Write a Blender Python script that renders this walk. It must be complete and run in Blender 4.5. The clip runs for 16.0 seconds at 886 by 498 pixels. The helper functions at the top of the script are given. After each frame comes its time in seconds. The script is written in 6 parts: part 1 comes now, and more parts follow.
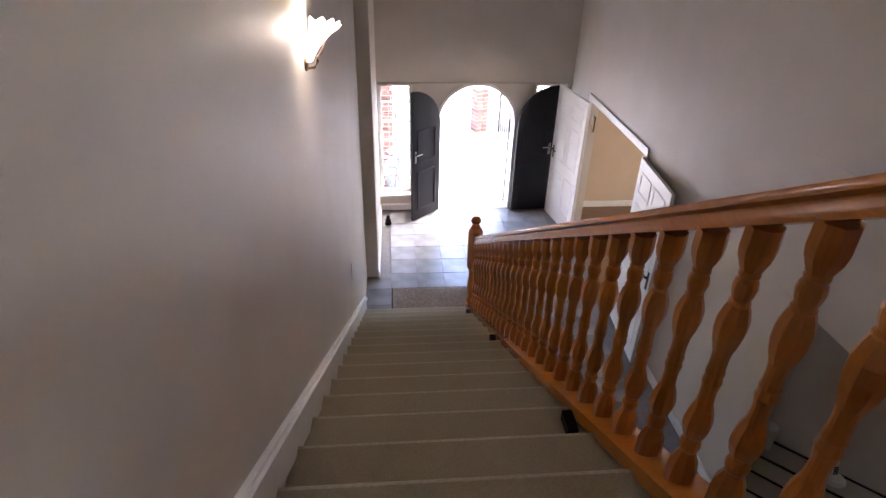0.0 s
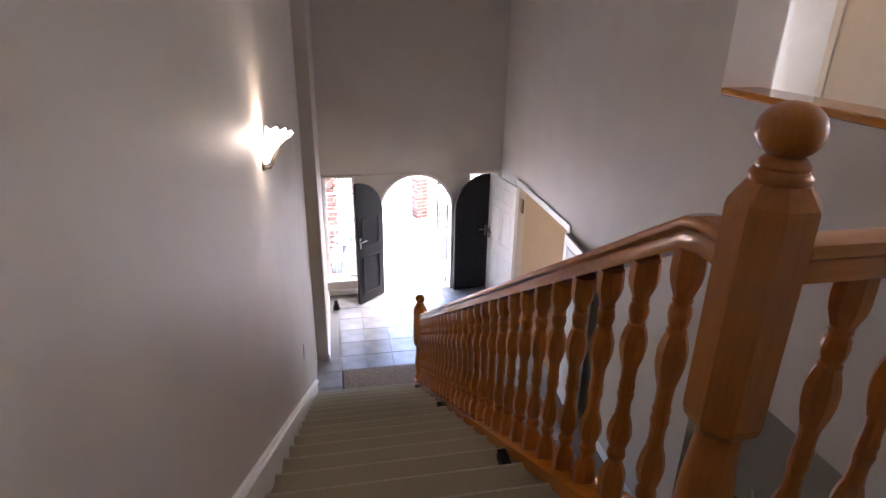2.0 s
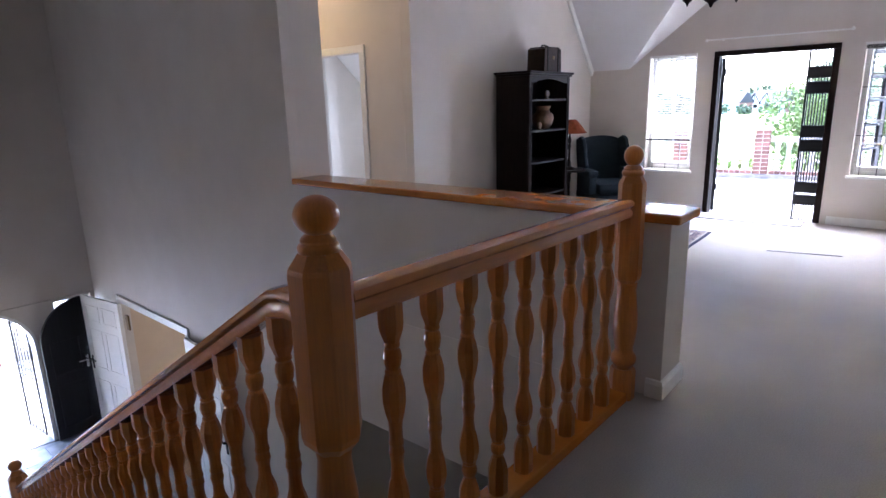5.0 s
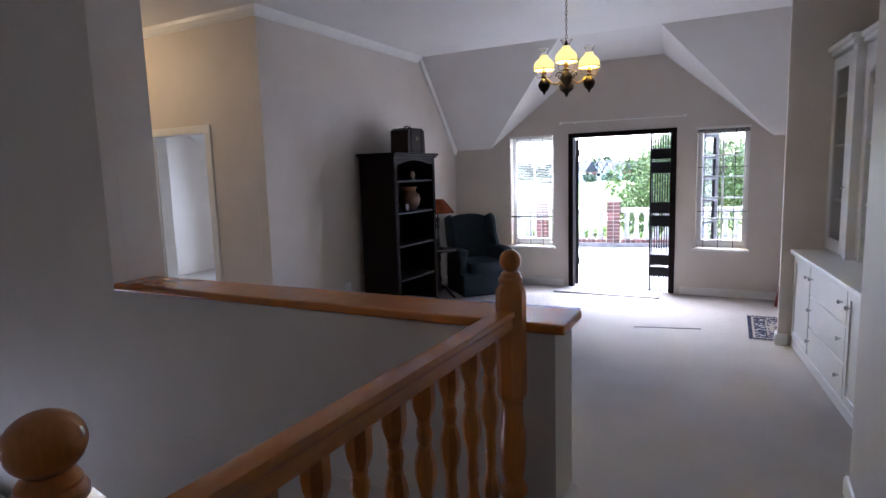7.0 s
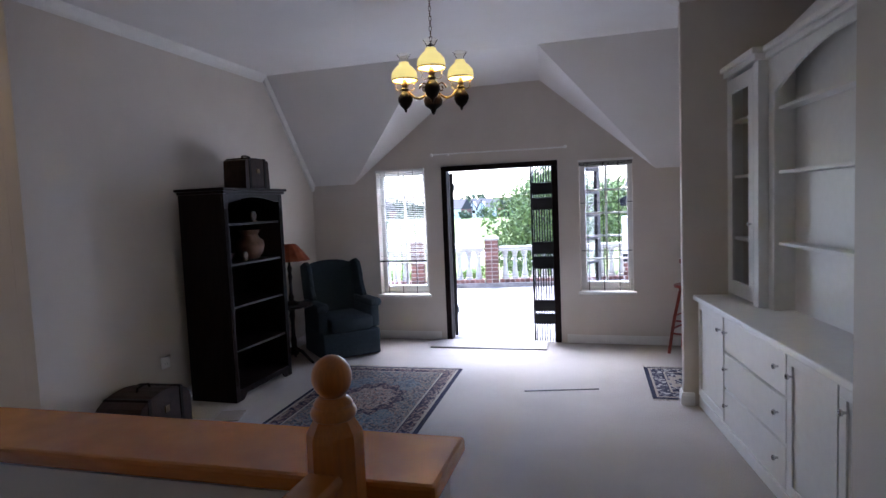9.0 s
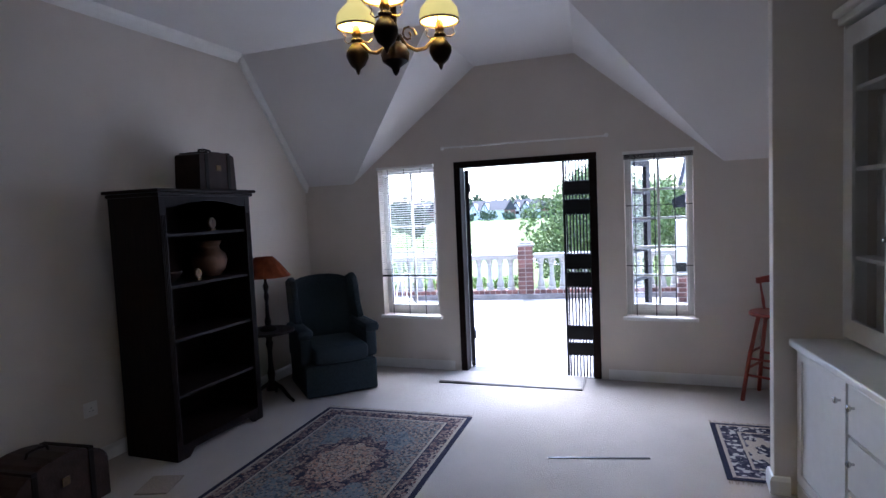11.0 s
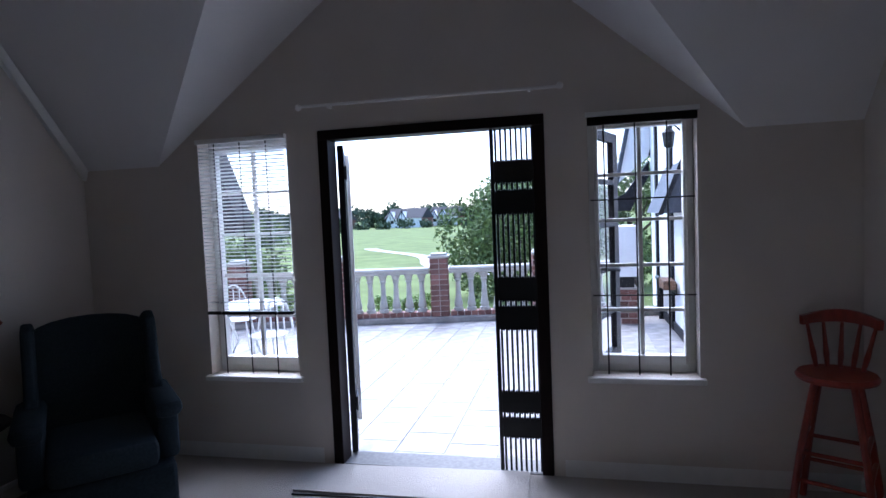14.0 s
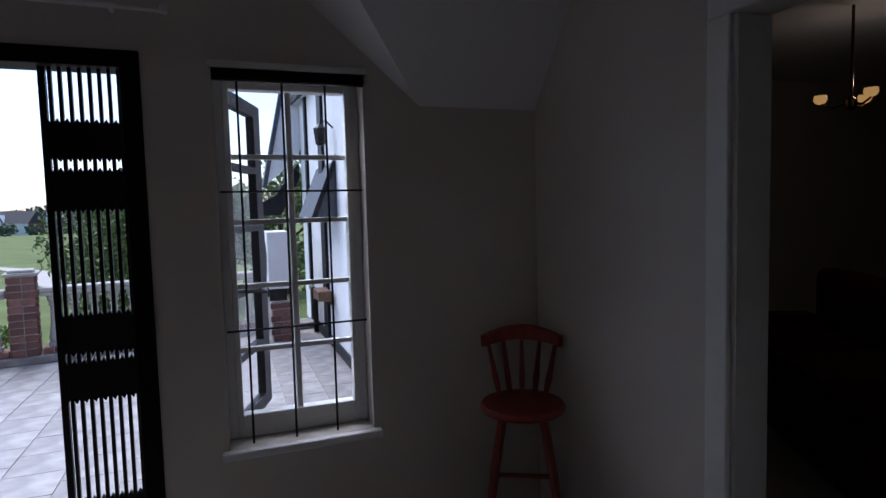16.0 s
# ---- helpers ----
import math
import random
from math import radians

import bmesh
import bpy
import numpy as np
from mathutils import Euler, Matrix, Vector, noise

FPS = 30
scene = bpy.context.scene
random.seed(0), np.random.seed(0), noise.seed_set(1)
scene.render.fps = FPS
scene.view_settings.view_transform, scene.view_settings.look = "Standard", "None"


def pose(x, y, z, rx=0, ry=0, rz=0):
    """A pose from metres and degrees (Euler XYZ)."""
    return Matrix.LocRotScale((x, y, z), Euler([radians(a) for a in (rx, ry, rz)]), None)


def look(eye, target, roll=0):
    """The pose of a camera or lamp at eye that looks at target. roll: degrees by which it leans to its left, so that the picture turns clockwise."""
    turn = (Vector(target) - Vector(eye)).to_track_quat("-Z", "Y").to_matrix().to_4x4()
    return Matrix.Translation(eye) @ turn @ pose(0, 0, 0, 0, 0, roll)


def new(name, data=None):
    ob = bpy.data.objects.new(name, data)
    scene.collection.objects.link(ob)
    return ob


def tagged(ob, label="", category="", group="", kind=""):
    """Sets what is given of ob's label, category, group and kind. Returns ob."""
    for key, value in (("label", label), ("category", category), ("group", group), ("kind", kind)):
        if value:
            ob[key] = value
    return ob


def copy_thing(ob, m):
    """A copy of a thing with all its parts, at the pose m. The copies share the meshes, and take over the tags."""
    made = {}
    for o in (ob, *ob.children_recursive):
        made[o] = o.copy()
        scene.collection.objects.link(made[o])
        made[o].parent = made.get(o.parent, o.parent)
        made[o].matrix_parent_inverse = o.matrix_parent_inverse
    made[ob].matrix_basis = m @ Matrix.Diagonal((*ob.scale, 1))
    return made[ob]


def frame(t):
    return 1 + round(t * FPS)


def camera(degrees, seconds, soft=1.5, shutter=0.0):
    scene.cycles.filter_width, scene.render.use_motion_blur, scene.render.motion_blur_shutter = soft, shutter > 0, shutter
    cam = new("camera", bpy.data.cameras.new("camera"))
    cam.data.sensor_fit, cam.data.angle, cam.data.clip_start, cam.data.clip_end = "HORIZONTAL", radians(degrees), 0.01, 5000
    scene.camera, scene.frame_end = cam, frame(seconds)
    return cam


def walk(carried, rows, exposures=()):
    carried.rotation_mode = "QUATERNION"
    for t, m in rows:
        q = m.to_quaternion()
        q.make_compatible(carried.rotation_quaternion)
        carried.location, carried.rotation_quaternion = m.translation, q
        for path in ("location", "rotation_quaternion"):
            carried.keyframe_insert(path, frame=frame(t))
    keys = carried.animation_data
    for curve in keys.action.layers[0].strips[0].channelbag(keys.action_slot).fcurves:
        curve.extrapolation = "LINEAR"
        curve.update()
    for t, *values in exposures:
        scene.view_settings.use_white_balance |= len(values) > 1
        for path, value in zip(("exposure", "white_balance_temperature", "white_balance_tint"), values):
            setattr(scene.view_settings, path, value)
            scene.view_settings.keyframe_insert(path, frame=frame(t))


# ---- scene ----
cam = camera(74.5, 16.0)
PATH = [
    (0, (0.699, 1.123, 1.3), (0.862, 2.831, 0.273), 1.6),
    (0.5, (0.694, 1.038, 1.357), (0.866, 2.749, 0.336), 1.5),
    (1, (0.663, 0.951, 1.395), (0.881, 2.696, 0.443), 1.2),
    (1.5, (0.677, 0.805, 1.418), (0.946, 2.603, 0.586), 1.0),
    (2, (0.686, 0.692, 1.432), (1.038, 2.508, 0.671), 0.95),
    (2.5, (0.619, 0.601, 1.463), (1.211, 2.391, 0.795), 0.4),
    (3, (0.591, 0.546, 1.463), (1.403, 2.27, 0.856), -0.1),
    (3.5, (0.581, 0.496, 1.466), (1.605, 2.117, 0.899), -0.5),
    (4, (0.575, 0.45, 1.481), (1.766, 1.963, 0.937), -1.0),
    (4.5, (0.597, 0.424, 1.492), (1.939, 1.816, 0.98), -1.2),
    (5, (0.613, 0.417, 1.499), (2.075, 1.697, 1.023), -1.4),
    (7.5, (1.21, 0.73, 1.644), (3.019, 1.559, 1.448), -2.0),
    (8, (1.45, 0.815, 1.636), (3.327, 1.485, 1.481), -2.2),
    (8.5, (1.798, 0.902, 1.624), (3.715, 1.456, 1.478), -2.35),
    (11, (3.4, 0.986, 1.643), (5.265, 1.695, 1.506), -2.5),
    (11.5, (3.772, 1.043, 1.607), (5.631, 1.769, 1.476), -2.6),
    (12, (4.129, 1.119, 1.604), (5.983, 1.856, 1.475), -2.5),
    (12.5, (4.493, 1.222, 1.595), (6.35, 1.954, 1.469), -2.5),
    (13, (4.853, 1.299, 1.573), (6.723, 1.996, 1.451), -2.4),
    (13.5, (5.194, 1.354, 1.581), (7.09, 1.976, 1.454), -2.4),
    (14, (5.507, 1.396, 1.56), (7.455, 1.836, 1.438), -2.4),
    (14.5, (5.809, 1.392, 1.546), (7.798, 1.556, 1.411), -2.3),
    (15, (6.075, 1.358, 1.538), (8.068, 1.258, 1.401), -2.0),
    (15.5, (6.329, 1.326, 1.523), (8.288, 0.945, 1.388), -1.8),
    (16, (6.526, 1.293, 1.515), (8.394, 0.592, 1.375), -1.5),
]
EXPOSURES = [(0.0, 4.74, 6500, 24), (1.5, 4.7, 6450, 24), (3.0, 4.83, 6250, 24), (4.0, 4.78, 5800, 21), (5.0, 4.38, 5480, 19), (7.5, 3.58, 5500, 18), (8.5, 3.3, 5480, 18), (11.0, 2.96, 5240, 17), (12.5, 2.5, 5170, 17), (13.5, 2.03, 5130, 17), (14.5, 1.45, 5080, 16), (15.0, 1.12, 5270, 16), (16.0, 0.64, 5480, 17)]
walk(cam, [(t, look(e, g, r)) for t, e, g, r in PATH], EXPOSURES)

# ---- world, sun and large lights ----
SUN_EL, SUN_AZ = radians(56), radians(62)
world = bpy.data.worlds.new("sky")
scene.world = world
world.use_nodes = True
wn = world.node_tree.nodes
sky = wn.new("ShaderNodeTexSky")
sky.sky_type, sky.sun_disc = "NISHITA", False
sky.sun_elevation, sky.sun_rotation = SUN_EL, SUN_AZ
sky.air_density, sky.dust_density, sky.ozone_density = 1.0, 1.2, 1.0
wn["Background"].inputs["Strength"].default_value = 0.15
world.node_tree.links.new(sky.outputs[0], wn["Background"].inputs["Color"])
sun = new("sun", bpy.data.lights.new("sun", "SUN"))
sun.data.energy, sun.data.angle, sun.data.color = 2.8, radians(60), (1.0, 0.98, 0.95)
sun.matrix_world = look((0, 0, 30), (0 - 30 * math.sin(SUN_AZ) / math.tan(SUN_EL), 0 - 30 * math.cos(SUN_AZ) / math.tan(SUN_EL), 0))


def sky_lamp(name, eye, target, w, h, watts, colour=(0.80, 0.90, 1.0)):
    lamp = new(name, bpy.data.lights.new(name, "AREA"))
    lamp.data.shape, lamp.data.size, lamp.data.size_y = "RECTANGLE", w, h
    lamp.data.energy, lamp.data.color = watts, colour
    lamp.matrix_world = look(eye, target)
    return lamp


def bulb(name, place, watts, colour, size=0.03):
    lamp = new(name, bpy.data.lights.new(name, "POINT"))
    lamp.data.energy, lamp.data.color, lamp.data.shadow_soft_size = watts, colour, size
    lamp.location = place
    return lamp


sky_lamp("daylight_terrace_door", (8.97, 2.38, 1.05), (6.0, 1.9, 0.35), 0.85, 1.95, 0.6)
sky_lamp("daylight_front_door", (1.95, 9.66, -2.0), (1.95, 7.0, -2.3), 1.05, 1.8, 0.06)
sky_lamp("daylight_white_room", (9.0, 7.6, 1.2), (6.0, 6.0, 1.0), 1.2, 1.0, 11)
sky_lamp("daylight_lower_room", (6.5, 4.4, -1.8), (5.5, 9.0, -2.0), 1.2, 1.2, 3.8, (1.0, 0.93, 0.82))
bulb("bulb_stair", (0.435, 3.75, 0.80), 0.30, (1.0, 0.86, 0.66))
# Landing bulb is added: its lamp is out of view, assumed from warm light.
bulb("assumed_bulb_landing", (0.9, -0.75, 2.62), 4.1, (1.0, 0.80, 0.55), 0.10)
bulb("bulb_passage", (4.2, 6.3, 2.75), 1.0, (1.0, 0.72, 0.38), 0.08)
bulb("bulb_side_room", (8.86, -2.25, 2.2), 0.4, (1.0, 0.82, 0.6))


# ---- materials ----
def mat(name, colour, rough=0.6, metal=0.0, spec=0.5, grain=None, vary=0.12, bump=0.0, bump_scale=200, stains=0.0, coat=0.0, random_tint=0.0, stretch=(1, 1, 1), colour2=None, island=False):
    m = bpy.data.materials.new(name)
    m.use_nodes = True
    n, l = m.node_tree.nodes, m.node_tree.links
    b = n["Principled BSDF"]
    b.inputs["Roughness"].default_value, b.inputs["Metallic"].default_value = rough, metal
    b.inputs["Specular IOR Level"].default_value, b.inputs["Coat Weight"].default_value = spec, coat
    tc = n.new("ShaderNodeTexCoord")
    mp = n.new("ShaderNodeMapping")
    mp.inputs["Scale"].default_value = stretch
    l.new(tc.outputs["Object"], mp.inputs["Vector"])
    c = tuple(colour)
    c2 = colour2 or tuple(v * (1 - vary) for v in c)
    noise1 = n.new("ShaderNodeTexNoise")
    noise1.inputs["Scale"].default_value, noise1.inputs["Detail"].default_value = grain or 6.0, 6
    l.new(mp.outputs[0], noise1.inputs["Vector"])
    ramp = n.new("ShaderNodeValToRGB")
    ramp.color_ramp.elements[0].position, ramp.color_ramp.elements[1].position = 0.35, 0.65
    ramp.color_ramp.elements[0].color, ramp.color_ramp.elements[1].color = (*c2, 1), (*c, 1)
    l.new(noise1.outputs["Fac"], ramp.inputs["Fac"])
    out = ramp.outputs[0]
    if stains:
        noise2 = n.new("ShaderNodeTexNoise")
        noise2.inputs["Scale"].default_value, noise2.inputs["Detail"].default_value = 1.3, 4
        l.new(tc.outputs["Object"], noise2.inputs["Vector"])
        r2 = n.new("ShaderNodeValToRGB")
        r2.color_ramp.elements[0].position, r2.color_ramp.elements[1].position = 0.35, 0.7
        k = 1 - stains
        r2.color_ramp.elements[0].color, r2.color_ramp.elements[1].color = (k, k * 0.985, k * 0.96, 1), (1, 1, 1, 1)
        l.new(noise2.outputs["Fac"], r2.inputs["Fac"])
        mx = n.new("ShaderNodeMix")
        mx.data_type, mx.blend_type = "RGBA", "MULTIPLY"
        mx.inputs[0].default_value = 1.0
        l.new(out, mx.inputs[6])
        l.new(r2.outputs[0], mx.inputs[7])
        out = mx.outputs[2]
    if random_tint:
        hs = n.new("ShaderNodeHueSaturation")
        mr = n.new("ShaderNodeMapRange")
        mr.inputs["To Min"].default_value, mr.inputs["To Max"].default_value = 1 - random_tint, 1 + random_tint
        if island:
            l.new(n.new("ShaderNodeNewGeometry").outputs["Random Per Island"], mr.inputs["Value"])
        else:
            l.new(n.new("ShaderNodeObjectInfo").outputs["Random"], mr.inputs["Value"])
        l.new(mr.outputs[0], hs.inputs["Value"])
        l.new(out, hs.inputs["Color"])
        out = hs.outputs[0]
    l.new(out, b.inputs["Base Color"])
    if bump:
        nb = n.new("ShaderNodeTexNoise")
        nb.inputs["Scale"].default_value, nb.inputs["Detail"].default_value = bump_scale, 4
        l.new(mp.outputs[0], nb.inputs["Vector"])
        bp = n.new("ShaderNodeBump")
        bp.inputs["Strength"].default_value, bp.inputs["Distance"].default_value = bump, 0.01
        l.new(nb.outputs["Fac"], bp.inputs["Height"])
        l.new(bp.outputs[0], b.inputs["Normal"])
    return m


def glow(name, colour, strength):
    m = bpy.data.materials.new(name)
    m.use_nodes = True
    b = m.node_tree.nodes["Principled BSDF"]
    b.inputs["Base Color"].default_value = (*colour, 1)
    b.inputs["Emission Color"].default_value, b.inputs["Emission Strength"].default_value = (*colour, 1), strength
    return m


def clear(name, tint=(1, 1, 1), rough=0.0):
    m = bpy.data.materials.new(name)
    m.use_nodes = True
    b = m.node_tree.nodes["Principled BSDF"]
    b.inputs["Base Color"].default_value = (*tint, 1)
    b.inputs["Transmission Weight"].default_value, b.inputs["Roughness"].default_value, b.inputs["IOR"].default_value = 1.0, rough, 1.15
    return m


M_WALL = mat("wall_paint", (0.665, 0.61, 0.55), 0.55, vary=0.04, grain=3, bump=0.06, bump_scale=60, stains=0.05)
M_CEIL = mat("ceiling_paint", (0.78, 0.77, 0.77), 0.7, vary=0.03, grain=2, stains=0.03)
M_TRIM = mat("white_gloss_paint", (0.80, 0.79, 0.76), 0.35, vary=0.04, grain=20, bump=0.03, bump_scale=80)
M_CARPET = mat("beige_carpet", (0.45, 0.385, 0.275), 0.95, spec=0.1, vary=0.16, grain=160, bump=0.7, bump_scale=420, stains=0.12)
# Paler carpet colour that paints the highlight along the stair nosings.
M_NOSE_LIGHT = mat("carpet_edge_light", (0.53, 0.46, 0.35), 0.95, spec=0.1, vary=0.2, grain=60, bump=0.6, bump_scale=420)
M_CARPET2 = mat("pale_grey_carpet", (0.51, 0.47, 0.43), 0.95, spec=0.1, vary=0.14, grain=150, bump=0.7, bump_scale=420, stains=0.14)
M_OAK = mat("orange_varnished_wood", (0.54, 0.175, 0.020), 0.30, vary=0.16, grain=14, stretch=(9, 9, 0.5), bump=0.03, bump_scale=30, coat=0.35)
M_OAKX = mat("orange_varnished_wood_rail", (0.56, 0.190, 0.021), 0.27, vary=0.13, grain=10, stretch=(1, 1, 8), bump=0.03, bump_scale=30, coat=0.35)
M_DARK = mat("dark_stained_wood", (0.014, 0.0075, 0.0065), 0.5, spec=0.10, vary=0.4, grain=8, stretch=(5, 5, 0.7), bump=0.05, bump_scale=40)
M_BLACK = mat("black_door_paint", (0.010, 0.009, 0.012), 0.55, spec=0.25, vary=0.3, grain=6, stretch=(5, 5, 0.7), bump=0.06, bump_scale=30)
M_IRON = mat("black_wrought_iron", (0.015, 0.015, 0.016), 0.45, metal=0.6, vary=0.3, bump=0.1, bump_scale=80)
M_TILE = mat("cream_floor_tile", (0.31, 0.30, 0.29), 0.3, spec=0.3, vary=0.34, grain=3.5, bump=0.02, stains=0.2, random_tint=0.06)
M_GROUT = mat("grey_grout", (0.22, 0.21, 0.20), 0.9, vary=0.2, grain=40)
M_BRASS = mat("aged_brass", (0.15, 0.095, 0.045), 0.4, metal=0.9, vary=0.35, grain=30)
M_CHROME = mat("brushed_chrome", (0.55, 0.55, 0.56), 0.25, metal=1.0, vary=0.1, grain=40)
M_GLASS = clear("window_glass")
M_BEIGE = mat("warm_beige_paint", (0.62, 0.48, 0.34), 0.6, vary=0.05, grain=4, stains=0.05)
M_PARQUET = mat("brown_wood_floor", (0.30, 0.17, 0.08), 0.35, vary=0.3, grain=6, stretch=(1, 8, 1), stains=0.1)
M_RED = mat("red_painted_wood", (0.27, 0.030, 0.014), 0.35, vary=0.3, grain=14, stretch=(3, 3, 1), bump=0.05, bump_scale=60)
M_BLUE = mat("blue_grey_upholstery", (0.036, 0.050, 0.062), 0.9, spec=0.15, vary=0.25, grain=90, bump=0.4, bump_scale=500, stains=0.15)
M_SOIL = mat("brown_leather", (0.034, 0.016, 0.010), 0.55, spec=0.2, vary=0.45, grain=12, bump=0.2, bump_scale=60)


# ---- building helpers ----
def thing(name, place=(0, 0, 0), label="", category="", group="", kind="", rz=0):
    e = new(name)
    e.matrix_world = pose(*place, 0, 0, rz)
    return tagged(e, label, category, group, kind)


def part(name, bm, material, parent=None, label="", smooth=False):
    bmesh.ops.recalc_face_normals(bm, faces=bm.faces)
    me = bpy.data.meshes.new(name)
    bm.to_mesh(me)
    bm.free()
    me.materials.append(material)
    if smooth:
        me.shade_smooth()
        me.set_sharp_from_angle(angle=radians(40))
    ob = new(name, me)
    if parent:
        ob.parent = parent
    if label:
        ob["label"] = label
    return ob


def structure(name, bm, material, label="", category="", smooth=False):
    ob = part(name, bm, material, None, "", smooth)
    return tagged(ob, label, category, "", "structure")


def add_box(bm, a, b, bevel=0.0, m=None):
    x0, y0, z0 = (min(p, q) for p, q in zip(a, b))
    x1, y1, z1 = (max(p, q) for p, q in zip(a, b))
    v = [bm.verts.new(c) for c in ((x0, y0, z0), (x1, y0, z0), (x1, y1, z0), (x0, y1, z0), (x0, y0, z1), (x1, y0, z1), (x1, y1, z1), (x0, y1, z1))]
    f = [bm.faces.new([v[i] for i in q]) for q in ((3, 2, 1, 0), (4, 5, 6, 7), (0, 1, 5, 4), (1, 2, 6, 5), (2, 3, 7, 6), (3, 0, 4, 7))]
    if bevel:
        es = list({e for q in f for e in q.edges})
        r = bmesh.ops.bevel(bm, geom=es, offset=bevel, segments=2, affect="EDGES", profile=0.5)
        v = list({w for w in v if w.is_valid} | set(r["verts"]))
    if m is not None:
        bmesh.ops.transform(bm, matrix=m, verts=v)
    return bm


def box(a, b, bevel=0.0, m=None):
    return add_box(bmesh.new(), a, b, bevel, m)


def add_lathe(bm, profile, n=16, m=None, cap=True):
    rings = []
    for r, z in profile:
        rings.append([bm.verts.new((r * math.cos(2 * math.pi * (i + 0.5) / n), r * math.sin(2 * math.pi * (i + 0.5) / n), z)) for i in range(n)])
    for p, q in zip(rings, rings[1:]):
        for i in range(n):
            bm.faces.new((p[i], p[(i + 1) % n], q[(i + 1) % n], q[i]))
    if cap:
        bm.faces.new(rings[0][::-1])
        bm.faces.new(rings[-1])
    if m is not None:
        bmesh.ops.transform(bm, matrix=m, verts=[v for r in rings for v in r])
    return bm


def lathe(profile, n=16, m=None, cap=True):
    return add_lathe(bmesh.new(), profile, n, m, cap)


def add_tube(bm, path, r, n=8, r_end=None):
    pts = [Vector(p) for p in path]
    rings = []
    for i, p in enumerate(pts):
        d = (pts[min(i + 1, len(pts) - 1)] - pts[max(i - 1, 0)]).normalized()
        u = d.cross(Vector((0, 0, 1)) if abs(d.z) < 0.95 else Vector((1, 0, 0))).normalized()
        w = d.cross(u)
        k = r if r_end is None else r + (r_end - r) * i / (len(pts) - 1)
        rings.append([bm.verts.new(p + k * (math.cos(2 * math.pi * j / n) * u + math.sin(2 * math.pi * j / n) * w)) for j in range(n)])
    for p, q in zip(rings, rings[1:]):
        for i in range(n):
            bm.faces.new((p[i], p[(i + 1) % n], q[(i + 1) % n], q[i]))
    bm.faces.new(rings[0][::-1])
    bm.faces.new(rings[-1])
    return bm


def tube(path, r, n=8, r_end=None):
    return add_tube(bmesh.new(), path, r, n, r_end)


def sheet(outer, holes, to3d, depth, bm=None):
    """A flat slab with openings: outlines in the plane, to3d maps (u, v) to a place, depth is its thickness as a vector."""
    bm = bm or bmesh.new()
    es = []
    for ring in [outer] + list(holes):
        vs = [bm.verts.new(to3d(u, v)) for u, v in ring]
        es += [bm.edges.new((vs[i], vs[(i + 1) % len(vs)])) for i in range(len(vs))]
    r = bmesh.ops.triangle_fill(bm, use_beauty=True, use_dissolve=False, edges=es)
    fs = [g for g in r["geom"] if isinstance(g, bmesh.types.BMFace)]
    ex = bmesh.ops.extrude_face_region(bm, geom=fs)
    bmesh.ops.translate(bm, verts=[g for g in ex["geom"] if isinstance(g, bmesh.types.BMVert)], vec=Vector(depth))
    return bm


def rect(u0, v0, u1, v1):
    return [(u0, v0), (u1, v0), (u1, v1), (u0, v1)]


def sweep(profile, path, closed=False):
    """A section (side, up) carried along a path in plan or in slope, mitred upright."""
    bm = bmesh.new()
    pts = [Vector(p) for p in path]
    rings = []
    for i, p in enumerate(pts):
        a = (pts[i] - pts[i - 1]).normalized() if i else (pts[1] - pts[0]).normalized()
        b = (pts[i + 1] - pts[i]).normalized() if i + 1 < len(pts) else a
        na, nb = (Vector((d.y, -d.x, 0)).normalized() for d in (a, b))
        s = (na + nb).normalized()
        s = s / max(s.dot(na), 0.3)
        rings.append([bm.verts.new(p + s * u + Vector((0, 0, v))) for u, v in profile])
    k = len(profile)
    for p, q in zip(rings, rings[1:]):
        for i in range(k):
            bm.faces.new((p[i], p[(i + 1) % k], q[(i + 1) % k], q[i]))
    bm.faces.new(rings[0][::-1])
    bm.faces.new(rings[-1])
    return bm


# ---- structure: floors, walls, ceilings ----
LOW, TOP = -2.97, 3.15
XE, YN, YS = 8.88, 4.65, -0.05
XV = 3.335

bm = bmesh.new()
for a, b in (((-1.2, -1.5), (3.335, 1.60)), ((3.335, -0.57), (8.88, 1.6)), ((3.44, 1.6), (8.88, 4.65)), ((3.345, 4.65), (5.03, 9.5)), ((3.335, -1.5), (4.3, -0.57))):
    add_box(bm, (*a, -0.26), (*b, 0))
add_box(bm, (0.29, 1.60, -0.26), (1.40, 1.91, 0))
structure("floor", bm, M_CARPET2, "pale beige fitted carpet on the upper floor", "floor")
structure("floor_side_room", box((5.5, -5.5, -0.26), (10.5, -0.572, -0.004)), M_CARPET2, "dim carpeted floor of the next room", "floor")
structure("floor_white_room", box((5.03, 4.77, -0.26), (9.5, 9.5, -0.004)), M_CARPET2, "pale carpet of the white room", "floor")
structure("floor_hall_bed", box((-0.2, 1.3, LOW - 0.3), (3.334, 9.498, LOW - 0.012)), M_GROUT, "grey grout bed under the hall tiles", "floor")
structure("floor_alcove", box((3.335, 1.6, LOW - 0.3), (6.0, 4.298, LOW)), M_TILE, "tiled floor of the recess", "floor")
structure("floor_beige_room", box((3.335, 4.3, LOW - 0.3), (8.0, 9.7, LOW)), M_PARQUET, "brown wooden floor of the beige room", "floor")

X = lambda x: (lambda u, v: (x, u, v))
Y = lambda y: (lambda u, v: (u, y, v))
Z = lambda z: (lambda u, v: (u, v, z))

